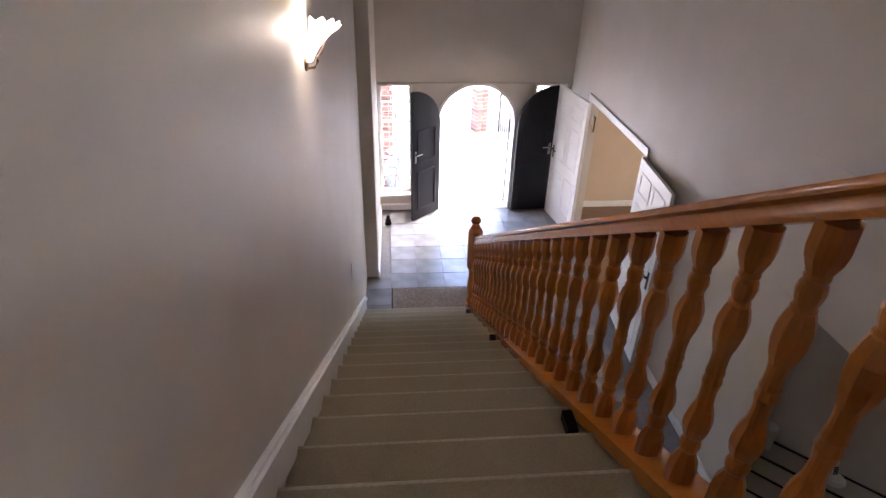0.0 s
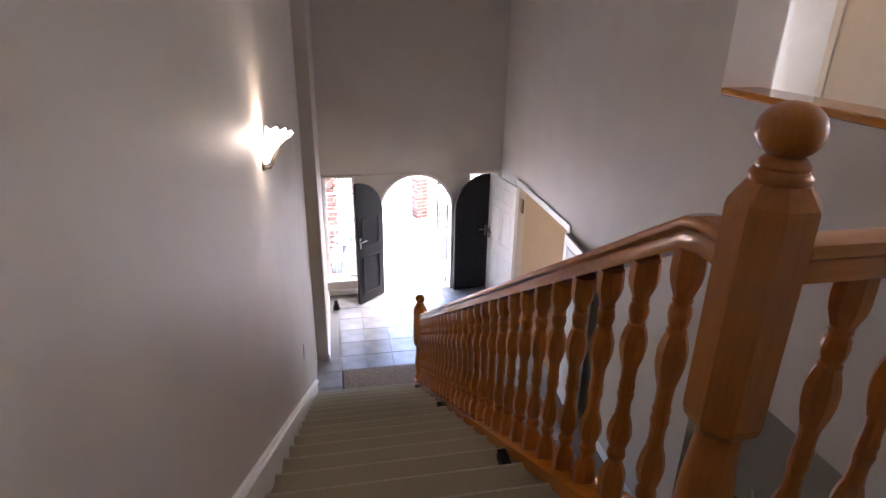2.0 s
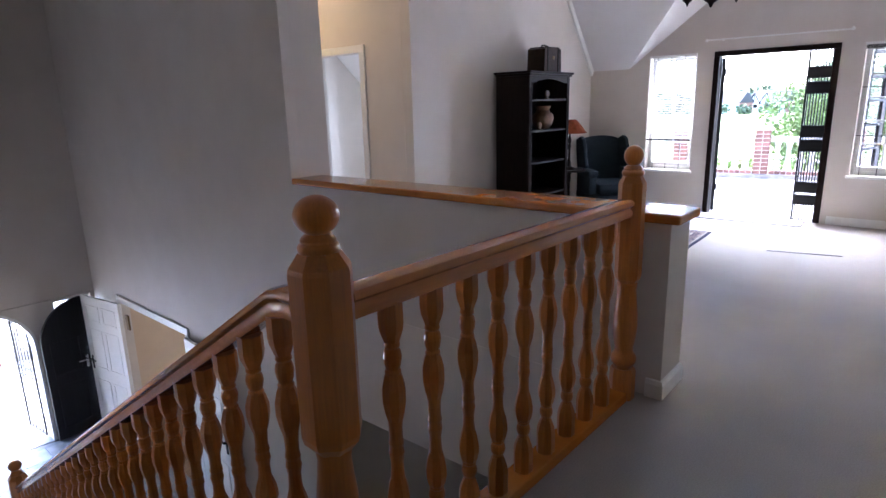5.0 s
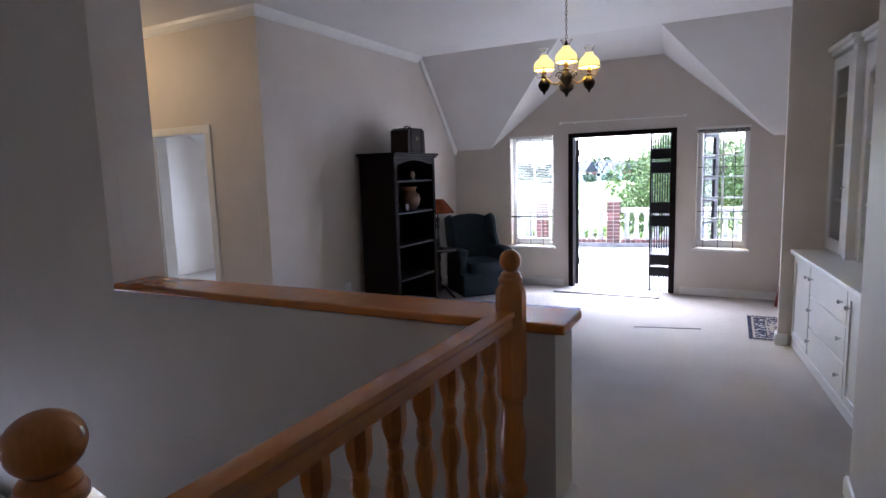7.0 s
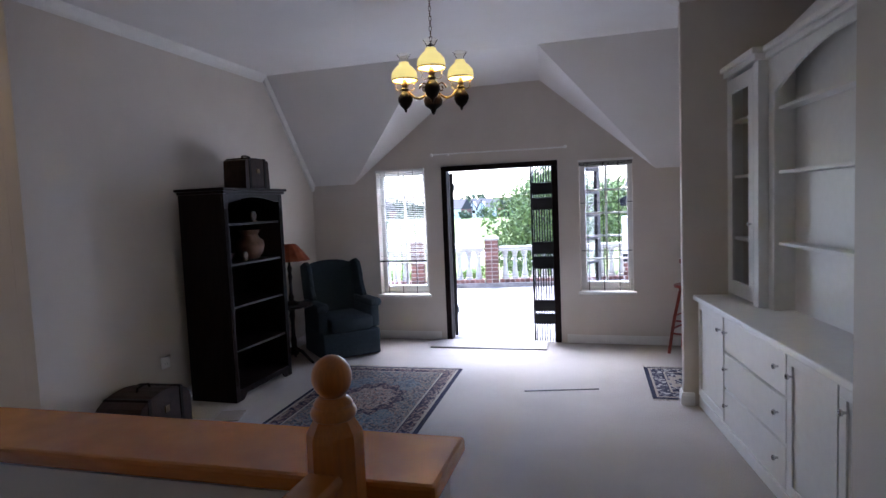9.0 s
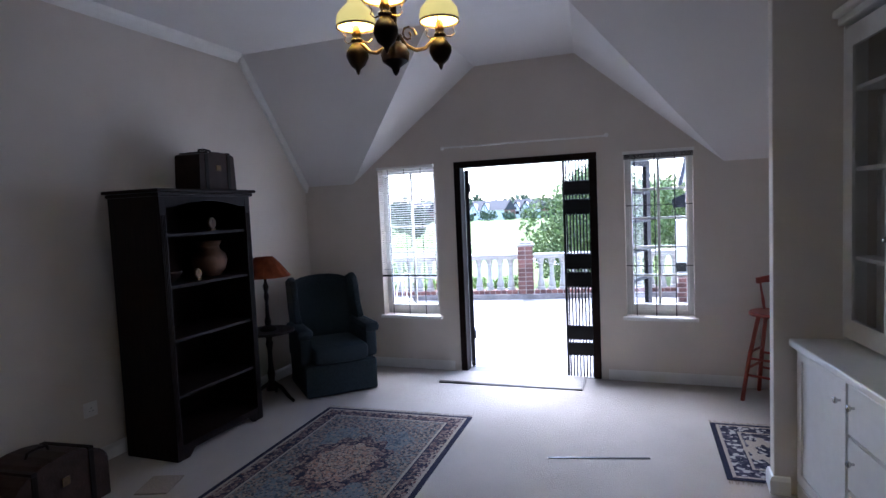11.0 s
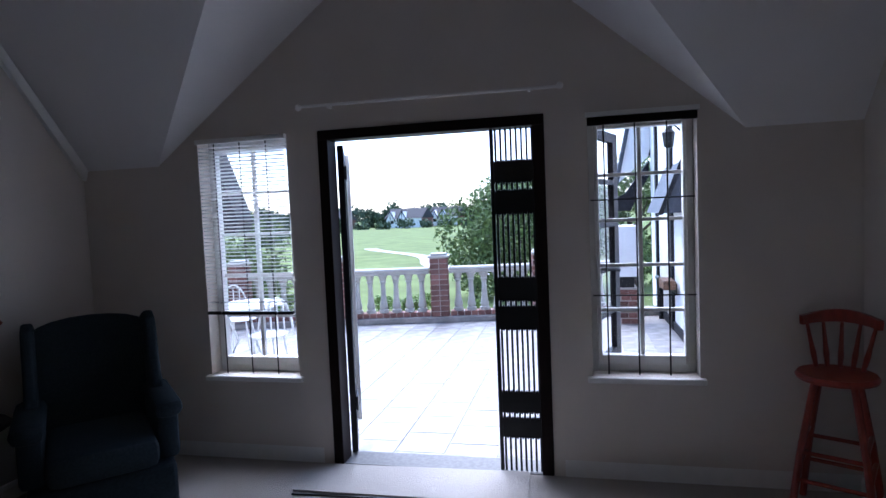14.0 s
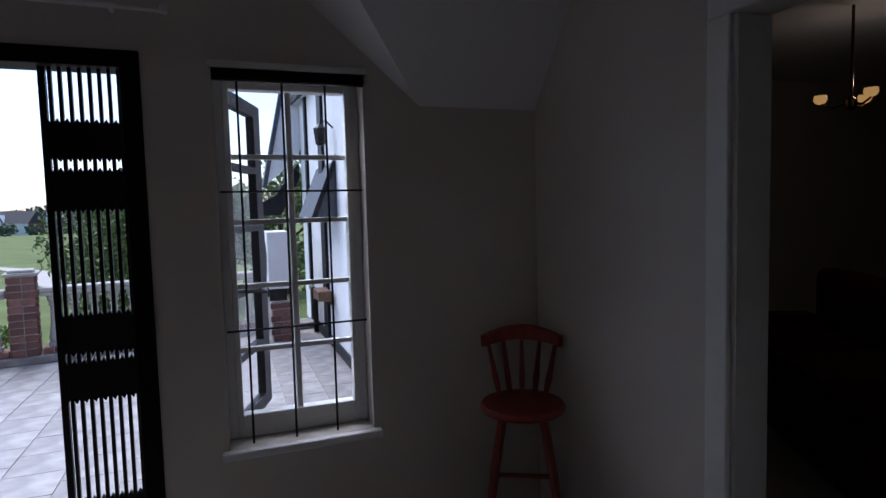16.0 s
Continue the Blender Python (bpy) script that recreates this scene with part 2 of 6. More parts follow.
structure("wall_stair", box((0.0, -1.5, LOW - 0.2), (0.321, 7.55, 1.70)), M_WALL, "off-white painted stairwell wall", "wall")
structure("wall_stair_nib", box((0.0, 7.55, LOW - 0.2), (0.475, 9.5, 1.88), 0.006), M_WALL, "projecting off-white wall pier", "wall")
arch = [(1.38, LOW - 0.2)] + [(1.95 - 0.57 * math.cos(a), -1.55 + 0.57 * math.sin(a)) for a in np.linspace(0, math.pi, 25)] + [(2.52, LOW - 0.2)]
outer = [(0.0, LOW - 0.2), arch[0]] + arch[1:-1] + [arch[-1], (3.6, LOW - 0.2), (3.6, 3.3), (0.0, 3.3)]
structure("wall_front", sheet(outer, [rect(0.50, -2.70, 0.98, -0.98), rect(2.80, -2.70, 3.28, -0.98)], Y(9.5), (0, 0.22, 0)), M_WALL, "off-white front wall with an arched doorway", "wall")
bm = box((XV, 4.39, -0.93), (XV + 0.1, 9.5, 3.3))
for a, b in (((8.53, LOW - 0.2), (9.5, -0.93)), ((4.02, LOW - 0.2), (6.68, -0.93))):
    add_box(bm, (XV, *a), (XV + 0.1, *b))
structure("wall_hall", bm, M_WALL, "off-white stairwell wall with a double doorway", "wall")
structure("wall_passage_west", box((3.436, 4.39, 0.0), (3.72, 9.5, 3.3)), M_WALL, "off-white wall end beside the passage", "wall")
HALF = Matrix.Translation((3.40, 1.352, 0)) @ pose(0, 0, 0, 0, 0, 1.3)
structure("wall_half", box((0.004, 0.042, 0.0), (0.285, 3.041, 0.915), 0, HALF), M_WALL, "off-white half wall beside the stairwell", "wall")
structure("wall_half_lower", box((0.004, 0.25, -0.934), (0.114, 3.041, -0.002), 0, HALF), M_WALL, "off-white stairwell wall under the half wall", "wall")
structure("wall_under_landing", box((0.2, 1.2, LOW), (6.0, 1.598, -0.262)), M_WALL, "plain wall under the landing", "wall")
bm = bmesh.new()
add_box(bm, (-0.02, 0.0, LOW), (3.7, 0.1, -0.931), 0, Matrix.Translation((3.437, 4.20, 0)) @ pose(0, 0, 0, 0, 0, -45))
structure("wall_alcove", bm, M_WALL, "slanting off-white wall of the recess", "wall")
structure("wall_alcove_side", box((3.437, 4.22, LOW), (6.0, 4.3, -0.262)), M_WALL, "shaded side wall of the recess", "wall")
structure("ceiling_alcove", box((3.437, 1.6, -0.93), (6.0, 4.218, -0.27)), M_CEIL, "plain ceiling of the recess", "ceiling")
bm = box((8.0, 4.3, LOW), (8.1, 9.7, -0.28))
add_box(bm, (3.44, 9.5, LOW), (7.99, 9.6, -0.28))
structure("wall_beige_room", bm, M_BEIGE, "warm beige wall of the lower room", "wall")
structure("ceiling_beige_room", box((3.437, 4.302, -0.4), (8.0, 9.498, -0.28)), M_CEIL, "ceiling of the lower room", "ceiling")
structure("wall_north", box((5.03, YN, 0), (9.1, YN + 0.12, 3.3)), M_WALL, "off-white lounge wall", "wall")
structure("wall_passage", sheet([(4.772, 0), (5.40, 0), (5.40, 2.08), (6.18, 2.08), (6.18, 0), (9.5, 0), (9.5, 3.3), (4.772, 3.3)], [], X(5.03), (0.12, 0, 0)), M_WALL, "off-white passage wall with a doorway", "wall")
structure("wall_white_room", box((9.3, 4.772, 0), (9.4, 9.5, 3.3)), M_CEIL, "plain white wall of the far room", "wall")
structure("wall_passage_end", box((3.722, 9.4, 0), (9.3, 9.5, 3.3)), M_WALL, "plain wall at the passage end", "wall")
east = [(-0.3, -0.3), (1.545, -0.3), (1.545, 2.10), (2.92, 2.10), (2.92, -0.3), (4.648, -0.3), (4.648, 3.4), (-0.3, 3.4)]
structure("wall_east", sheet(east, [rect(3.13, 0.56, 3.76, 2.09), rect(0.74, 0.60, 1.31, 2.07)], X(XE), (0.2, 0, 0)), M_WALL, "off-white gable wall with terrace door and windows", "wall")
structure("wall_south", sheet([(8.878, 0), (8.878, 3.3), (6.95, 3.3), (6.95, 2.03), (7.78, 2.03), (7.78, 0)], [], Y(YS), (0, -0.12, 0)), M_WALL, "off-white lounge wall with an open doorway", "wall")
structure("wall_pier", box((6.94, -0.56, 0), (7.05, 0.44, 3.3), 0.006), M_WALL, "off-white wall pier beside the built-in cabinet", "wall")
structure("wall_alcove_back", box((4.30, -0.56, 0), (6.938, -0.50, 3.3)), M_WALL, "off-white wall behind the built-in cabinet", "wall")
structure("wall_landing", box((2.4, -0.56, 0), (4.30, 0.20, 3.3), 0.006), M_WALL, "off-white landing wall", "wall")
bm = box((-1.3, -1.6, 0), (-1.2, 1.7, 3.3))
add_box(bm, (-1.2, -1.6, 0), (2.4, -1.5, 3.3))
add_box(bm, (2.4, -1.6, 0), (2.5, -0.562, 3.3))
add_box(bm, (-1.2, 1.602, -0.26), (-0.002, 1.7, 3.3))
structure("wall_landing_back", bm, M_WALL, "plain off-white landing walls", "wall")
bm = box((5.4, -5.6, 0), (10.6, -5.5, 2.6))
add_box(bm, (5.4, -5.5, 0), (5.5, -0.57, 2.6))
add_box(bm, (10.5, -5.5, 0), (10.6, -0.0, 2.6))
add_box(bm, (5.5, -0.66, 0), (7.05, -0.57, 2.6))
add_box(bm, (9.09, -0.05, 0), (10.5, 0.0, 2.6))
structure("wall_side_room", bm, M_WALL, "plain walls of the dim next room", "wall")

bm = sheet(rect(1.83, -1.6, 7.93, 9.5), [], Z(TOP), (0, 0, 0.1))
structure("ceiling", bm, M_CEIL, "smooth white ceiling", "ceiling")
bm = bmesh.new()
v = [bm.verts.new(p) for p in ((-0.02, -1.6, 1.39), (1.83, -1.6, TOP), (1.83, 9.5, TOP), (-0.02, 9.5, 1.39), (-0.02, -1.6, 1.55), (1.83, -1.6, TOP + 0.1), (1.83, 9.5, TOP + 0.1), (-0.02, 9.5, 1.55))]
for q in ((0, 1, 2, 3), (7, 6, 5, 4), (0, 4, 5, 1), (1, 5, 6, 2), (2, 6, 7, 3), (3, 7, 4, 0)):
    bm.faces.new([v[i] for i in q])
structure("ceiling_stair_slope", bm, M_CEIL, "sloping white ceiling over the stair", "ceiling")
structure("ceiling_landing_back", box((-1.3, -1.6, TOP), (0.5, 1.7, TOP + 0.1)), M_CEIL, "ceiling behind the landing", "ceiling")
A0, A1, G1, G2, B1, B0 = ((XE, YN, 1.945), (XE, 4.06, 1.945), (XE, 2.67, 3.0), (XE, 1.72, 3.0), (XE, 0.50, 1.945), (XE, -0.3, 1.945))
T0, V1, V2, T3 = (7.93, YN, TOP), (7.93, 2.76, TOP), (7.93, 1.62, TOP), (7.93, -0.3, TOP)
bm = bmesh.new()
pv = [bm.verts.new(p) for p in (A0, A1, G1, G2, B1, B0, T0, V1, V2, T3)]
for q in ((0, 1, 7, 6), (1, 2, 7), (2, 3, 8, 7), (3, 4, 8), (4, 5, 9, 8)):
    bm.faces.new([pv[i] for i in q])
ex = bmesh.ops.extrude_face_region(bm, geom=list(bm.faces))
bmesh.ops.translate(bm, verts=[g for g in ex["geom"] if isinstance(g, bmesh.types.BMVert)], vec=(0.12, 0, 0.12))
structure("ceiling_dormer", bm, M_CEIL, "sloping white ceiling with a dormer over the terrace door", "ceiling")
bm = bmesh.new()
v = [bm.verts.new(p) for p in ((5.15, 4.77, TOP), (7.2, 4.77, TOP), (9.4, 4.77, 1.2), (9.4, 9.4, 1.2), (7.2, 9.4, TOP), (5.15, 9.4, TOP))]
bm.faces.new((v[0], v[1], v[4], v[5]))
bm.faces.new((v[1], v[2], v[3], v[4]))
structure("ceiling_white_room", bm, M_CEIL, "sloping white ceiling of the far room", "ceiling")
structure("ceiling_side_room", box((5.4, -5.6, 2.6), (10.6, -0.18, 2.7)), M_CEIL, "ceiling of the dim next room", "ceiling")

# ---- stairs ----
def slab_yz(x0, x1, outline):
    bm = bmesh.new()
    a = [bm.verts.new((x0, *p)) for p in outline]
    b = [bm.verts.new((x1, *p)) for p in outline]
    k = len(outline)
    for i in range(k):
        bm.faces.new((a[i], a[(i + 1) % k], b[(i + 1) % k], b[i]))
    bm.faces.new(a[::-1])
    bm.faces.new(b)
    return bm


N_STEPS, Y0, RUN = 16, 1.93, 0.31
RISE = -LOW / N_STEPS
SLOPE = RISE / RUN
stairs = thing("staircase", (0.8, 4.2, LOW), "straight carpeted staircase with wooden stringer", "stairs", kind="structure")
for i in range(N_STEPS):
    y, z = Y0 + i * RUN, -i * RISE
    if i == 0:
        continue
    bm = bmesh.new()
    prof = [(y - RUN - 0.01, z), (y + 0.004, z), (y + 0.020, z - 0.005), (y + 0.030, z - 0.016), (y + 0.033, z - 0.03), (y + 0.026, z - 0.045), (y + 0.008, z - 0.056), (y, z - 0.058), (y, z - RISE - 0.05), (y - RUN - 0.01, z - 0.06)]
    a = [bm.verts.new((0.292 - 0.8, p[0] - 4.2, p[1] - LOW)) for p in prof]
    b = [bm.verts.new((1.486 + 0.025 * (y - RUN - 1.56) - 0.8, p[0] - 4.2, p[1] - LOW)) for p in prof]
    for k in range(len(prof)):
        bm.faces.new((a[k], a[(k + 1) % len(prof)], b[(k + 1) % len(prof)], b[k]))
    bm.faces.new(a[::-1])
    bm.faces.new(b)
    st_ob = part("step", bm, M_CARPET, stairs)
    # Paler strip stands in for door light caught by the rounded edge.
    nose = slab_yz(0.313 - 0.8, 1.484 + 0.025 * (y - RUN - 1.56) - 0.8, [(p[0] - 4.2, p[1] - LOW) for p in ((y + 0.006, z + 0.0006), (y + 0.0205, z - 0.0042), (y + 0.031, z - 0.0155), (y + 0.0335, z - 0.024), (y + 0.026, z - 0.024), (y + 0.006, z - 0.01))])
    part("nosing", nose, M_NOSE_LIGHT, st_ob, "paler carpet edge with door light painted in")


def skew(bm, k=0.025):
    """The flight widens a little towards its foot."""
    for v in bm.verts:
        v.co.x += k * (v.co.y - 1.56)
    return bm


YB = Y0 + N_STEPS * RUN - RUN
# Dark-coloured blocks paint the shaded gaps under the stringer cap.
for yk in (2.755, 4.60, 6.20):
    zk = -(yk - Y0) * SLOPE
    part("bracket", box((1.345 + 0.025 * (yk - 1.56) - 0.8, yk - 0.055 - 4.2, zk - 0.09 - LOW), (1.388 + 0.025 * (yk - 1.56) - 0.8, yk + 0.055 - 4.2, zk - 0.012 - LOW), 0.004), M_DARK, stairs, "dark block for the shaded gap under the cap")
zl = lambda y: -(y - Y0) * SLOPE
s = part("stringer", skew(slab_yz(1.488, 1.522, [(Y0 - 0.1, 0.0), (Y0 + 0.02, 0.0), (YB + 0.1, zl(YB + 0.1) - 0.012), (YB + 0.1, LOW + 0.001), (YB - 0.3, LOW + 0.001), (Y0 - 0.1, -0.36)])), M_OAKX, None)
tagged(s, "orange varnished wooden stair stringer", "stringer", kind="structure")
s = part("stringer_cap", skew(slab_yz(1.388, 1.528, [(1.60, 0.002), (Y0 - 0.02, 0.002), (YB + 0.1, zl(YB + 0.1) - 0.022), (YB + 0.1, zl(YB + 0.1) + 0.030), (Y0 + 0.0, 0.05), (1.60, 0.05)])), M_OAKX, None)
tagged(s, "orange varnished rail on the stair stringer", "stringer", kind="structure")
bm = slab_yz(0.323, 0.342, [(1.45, 0.001), (1.45, zl(1.45) + 0.17), (YB + 0.25, zl(YB + 0.25) + 0.17), (YB + 0.25, LOW), (YB, LOW), (Y0, 0.001)])
structure("baseboard_stair", bm, M_TRIM, "white sloping skirting board beside the stair", "skirting")
bm = slab_yz(0.3425, 0.356, [(1.45, zl(1.45) + 0.12), (1.45, zl(1.45) + 0.155), (YB + 0.24, zl(YB + 0.24) + 0.155), (YB + 0.24, zl(YB + 0.24) + 0.12)])
structure("trim_stair", bm, M_TRIM, "white moulding along the stair skirting", "skirting")


# ---- balustrade ----
def baluster_mesh(h):
    """Turned baluster: eight-sided blocks and bulbs, round necks and beads."""
    k = h / 0.908
    faceted = ([(0.0385, 0.0), (0.0395, 0.09), (0.036, 0.115), (0.023, 0.152)],
               [(0.024, 0.218), (0.030, 0.232), (0.0365, 0.262), (0.0365, 0.285), (0.031, 0.318), (0.023, 0.346)],
               [(0.023, 0.536), (0.031, 0.566), (0.0370, 0.602), (0.0370, 0.640), (0.030, 0.672), (0.024, 0.688)],
               [(0.023, 0.785), (0.036, 0.822), (0.0395, 0.845), (0.0385, 0.908)])
    turned = ([(0.0215, 0.148), (0.0205, 0.160), (0.026, 0.172), (0.0285, 0.186), (0.026, 0.200), (0.0205, 0.208), (0.025, 0.214), (0.025, 0.220)],
              [(0.0225, 0.344), (0.020, 0.37), (0.0195, 0.40), (0.0225, 0.42), (0.0245, 0.430), (0.0225, 0.440), (0.0215, 0.452), (0.0235, 0.462), (0.0205, 0.480), (0.0205, 0.510), (0.0225, 0.538)],
              [(0.0235, 0.686), (0.0250, 0.694), (0.0205, 0.702), (0.025, 0.718), (0.0280, 0.738), (0.0255, 0.756), (0.0205, 0.766), (0.0245, 0.774), (0.0215, 0.788)])
    bm = bmesh.new()
    for prof in faceted:
        add_lathe(bm, [(r, z * k) for r, z in prof], 8)
    for prof in turned:
        add_lathe(bm, [(r, z * k) for r, z in prof], 14)
    return bm


def newel(place, label, top=1.30, w=0.076, r=0.057):
    t = thing("newel_post", place, label, "newel post", "newel posts")
    ch = lambda a: a / math.cos(math.pi / 8)
    d = top - 1.30
    bm = lathe([(ch(w), 0.0), (ch(w), 0.15), (ch(w) * 0.9, 0.168)], 8)
    add_lathe(bm, [(ch(w) * 0.62, 0.165), (0.050, 0.185), (0.062, 0.20), (0.066, 0.22), (0.060, 0.24), (0.048, 0.255), (0.046, 0.28), (0.056, 0.33), (0.061, 0.40), (0.058, 0.47), (0.050, 0.54), (0.046, 0.59 + d), (0.050, 0.622 + d), (ch(w) * 0.55, 0.64 + d)], 20)
    part("turned_shaft", bm, M_OAK, t, smooth=True)
    part("block", lathe([(ch(w) * 0.62, 0.618 + d), (ch(w) * 0.93, 0.648 + d), (ch(w), 0.668 + d), (ch(w), 1.112 + d), (ch(w) * 0.97, 1.124 + d), (ch(w) * 0.66, 1.160 + d)], 8), M_OAK, t)
    part("collar", lathe([(0.046, 1.155 + d), (0.051, 1.160 + d), (0.053, 1.172 + d), (0.049, 1.180 + d), (0.044, 1.184 + d), (0.045, 1.190 + d), (0.040, 1.198 + d), (0.031, 1.206 + d)], 24), M_OAK, t, smooth=True)
    part("ball", lathe([(0.028, 1.200 + d)] + [(r * math.cos(a), 1.250 + d + 0.050 * math.sin(a)) for a in np.linspace(-1.05, 1.5, 16)], 28), M_OAK, t, "round turned finial", smooth=True)
    return t


RAIL_Z, STAIR_RAIL = 1.047, 1.042
HR = [(-0.034, -0.080), (0.034, -0.080), (0.036, -0.056), (0.029, -0.044), (0.030, -0.036), (0.042, -0.026), (0.043, -0.014), (0.036, -0.003), (0.020, 0.0), (-0.020, 0.0), (-0.036, -0.003), (-0.043, -0.014), (-0.042, -0.026), (-0.030, -0.036), (-0.029, -0.044), (-0.036, -0.056)]
XR = 1.46
xr = lambda y: XR + 0.025 * (y - 1.56)
newel((XR, 1.565, 0), "orange varnished newel post with ball finial at the stair head")
newel((3.31, 1.56, 0), "orange varnished newel post with ball finial beside the half wall", w=0.060, r=0.046)
newel((xr(YB), YB + 0.11, LOW), "orange varnished newel post with ball finial at the stair foot", top=1.33)
YBEND = 1.745
zr = lambda y: STAIR_RAIL - (y - YBEND) * 0.595
rail = thing("balustrade", (XR, 3.0, 0), "orange varnished turned-wood stair balustrade", "balustrade", "balustrades")
rail_l = lambda pts: [(p[0] - XR, p[1] - 3.0, p[2]) for p in pts]
part("handrail", sweep(HR, rail_l([(XR, 1.62, STAIR_RAIL), (xr(YBEND), YBEND - 0.035, STAIR_RAIL), (xr(YBEND), YBEND + 0.025, STAIR_RAIL - 0.012), (xr(YB), YB + 0.1, zr(YB + 0.1))])), M_OAKX, rail, smooth=True)
shared = {}
yb = 1.775
while yb < YB:
    base = zl(yb) + 0.022 if yb > Y0 + 0.03 else 0.045
    top = (zr(yb) if yb > YBEND else STAIR_RAIL) - 0.076
    key = round(top - base, 2)
    if key not in shared:
        ob = part("baluster", baluster_mesh(top - base), M_OAK, rail)
        shared[key] = ob.data
    else:
        ob = new("baluster", shared[key])
        ob.parent = rail
    ob.location = (xr(yb) - XR, yb - 3.0, base)
    yb += 0.180
rail2 = thing("balustrade", (2.4, 1.565, 0), "orange varnished turned-wood landing balustrade", "balustrade", "balustrades")
part("handrail", sweep(HR, [(-0.87, 0, RAIL_Z), (0.86, 0, RAIL_Z)]), M_OAKX, rail2, smooth=True)
part("bottom_rail", box((-0.85, -0.055, 0.0), (0.86, 0.055, 0.055), 0.006), M_OAKX, rail2)
me = None
for i in range(9):
    if me is None:
        ob = part("baluster", baluster_mesh(RAIL_Z - 0.078 - 0.055), M_OAK, rail2)
        me = ob.data
    else:
        ob = new("baluster", me)
        ob.parent = rail2
    ob.location = (-0.710 + i * 0.1738, 0, 0.055)

ledge = part("ledge", box((0.0, 0.0, 0.917), (0.315, 3.045, 0.966), 0.012, HALF), M_OAKX, None)
tagged(ledge, "orange varnished wooden ledge capping the half wall", "ledge", kind="structure")


# ---- baseboards and cornices ----
BB = [(0, 0), (0.018, 0), (0.018, 0.075), (0.010, 0.095), (0, 0.10)]
for nm, path in (("baseboard_half_wall", [(3.401, 1.47, 0), (3.403, 1.394, 0), (3.684, 1.400, 0), (3.616, 4.36, 0)]),
                 ("baseboard_north", [(5.028, 5.70, 0), (5.028, 4.648, 0), (XE, 4.648, 0)][::-1]),
                 ("baseboard_east", [(XE - 0.002, 2.99, 0), (XE - 0.002, YN, 0)]),
                 ("baseboard_east_2", [(XE - 0.002, YS, 0), (XE - 0.002, 1.48, 0)]),
                 ("baseboard_south", [(7.85, YS + 0.002, 0), (XE - 0.02, YS + 0.002, 0)]),
                 ("baseboard_pier", [(6.938, 0.36, 0), (6.938, 0.442, 0), (7.052, 0.442, 0), (7.052, -0.04, 0)]),
                 ("baseboard_landing", [(2.398, 0.202, 0), (4.302, 0.202, 0), (4.302, 0.10, 0)])):
    flip = nm in ("baseboard_north", "baseboard_pier", "baseboard_landing", "baseboard_south")
    prof = [(-u, v) for u, v in BB][::-1] if flip else BB
    structure(nm, sweep(prof, path), M_TRIM, "white skirting board", "skirting")
for nm, path in (("baseboard_hall_right", [(XV - 0.002, 1.6 + 2.42, LOW), (XV - 0.002, 6.6, LOW)]), ("baseboard_hall_nib", [(0.477, 7.53, LOW), (0.477, 9.48, LOW)]), ("baseboard_front", [(0.5, 9.498, LOW), (1.36, 9.498, LOW)])):
    prof = BB if nm == "baseboard_hall_nib" else [(-u, v) for u, v in BB][::-1]
    prof = BB if nm == "baseboard_front" else prof
    structure(nm, sweep(prof, path), M_TRIM, "white skirting board", "skirting")
CV = [(0, 0), (0.075, 0), (0.06, -0.03), (0.03, -0.06), (0, -0.08)]
FV = [(-u, v) for u, v in CV][::-1]
structure("trim_cornice", sweep(CV, [(7.88, YN - 0.001, TOP - 0.001), (5.029, YN - 0.001, TOP - 0.001), (5.029, 9.3, TOP - 0.001)][::-1]), M_TRIM, "white coved cornice", "cornice")
structure("trim_cornice_slope", sweep([(0, -0.05), (0.03, -0.05), (0.05, 0.02), (0, 0.05)], [(XE - 0.01, YN - 0.001, 1.93), (7.9, YN - 0.001, TOP - 0.02)][::-1]), M_TRIM, "white cove along the sloping ceiling", "cornice")
structure("trim_cornice_cabinet", sweep(FV, [(4.302, -0.379, TOP - 0.001), (6.939, -0.379, TOP - 0.001), (6.939, 0.441, TOP - 0.001), (7.051, 0.441, TOP - 0.001), (7.051, -0.05, TOP - 0.001)]), M_TRIM, "white coved cornice over the cabinet recess", "cornice")


# ---- lounge: terrace door, windows ----
def door_frame(name, label):
    t = thing(name, (XE, 2.2325, 0), label, "door", kind="structure")
    w, h = 0.6865, 2.098
    part("jamb", box((-0.012, w - 0.065, 0.003), (0.12, w, h - 0.06), 0.004), M_DARK, t)
    part("jamb", box((-0.012, -w, 0.003), (0.12, -w + 0.065, h - 0.06), 0.004), M_DARK, t)
    part("head", box((-0.012, -w, h - 0.06), (0.12, w, h), 0.004), M_DARK, t)
    part("threshold", box((0.0, -w, -0.14), (0.199, w, 0.004), 0.003), M_GROUT, t)
    return t


door_1 = door_frame("door_1", "dark timber terrace door frame standing open")
leaf = thing("door_leaf", (9.02, 2.835, 0.02), "dark door leaf swung open to the terrace", "door", kind="structure", rz=21)
part("panel", box((0, -0.02, 0), (0.60, 0.02, 2.0), 0.004), M_BLACK, leaf)
part("edge_strip", box((0.601, -0.050, 0), (0.625, 0.024, 2.0), 0.003), M_TRIM, leaf, "white edge strip")
for z in (0.28, 1.78):
    part("hinge", box((-0.01, -0.035, z), (0.16, -0.021, z + 0.09), 0.004), M_IRON, leaf, "black strap hinge")
part("glass", box((0.1, -0.026, 1.0), (0.5, -0.023, 1.9)), M_IRON, leaf)

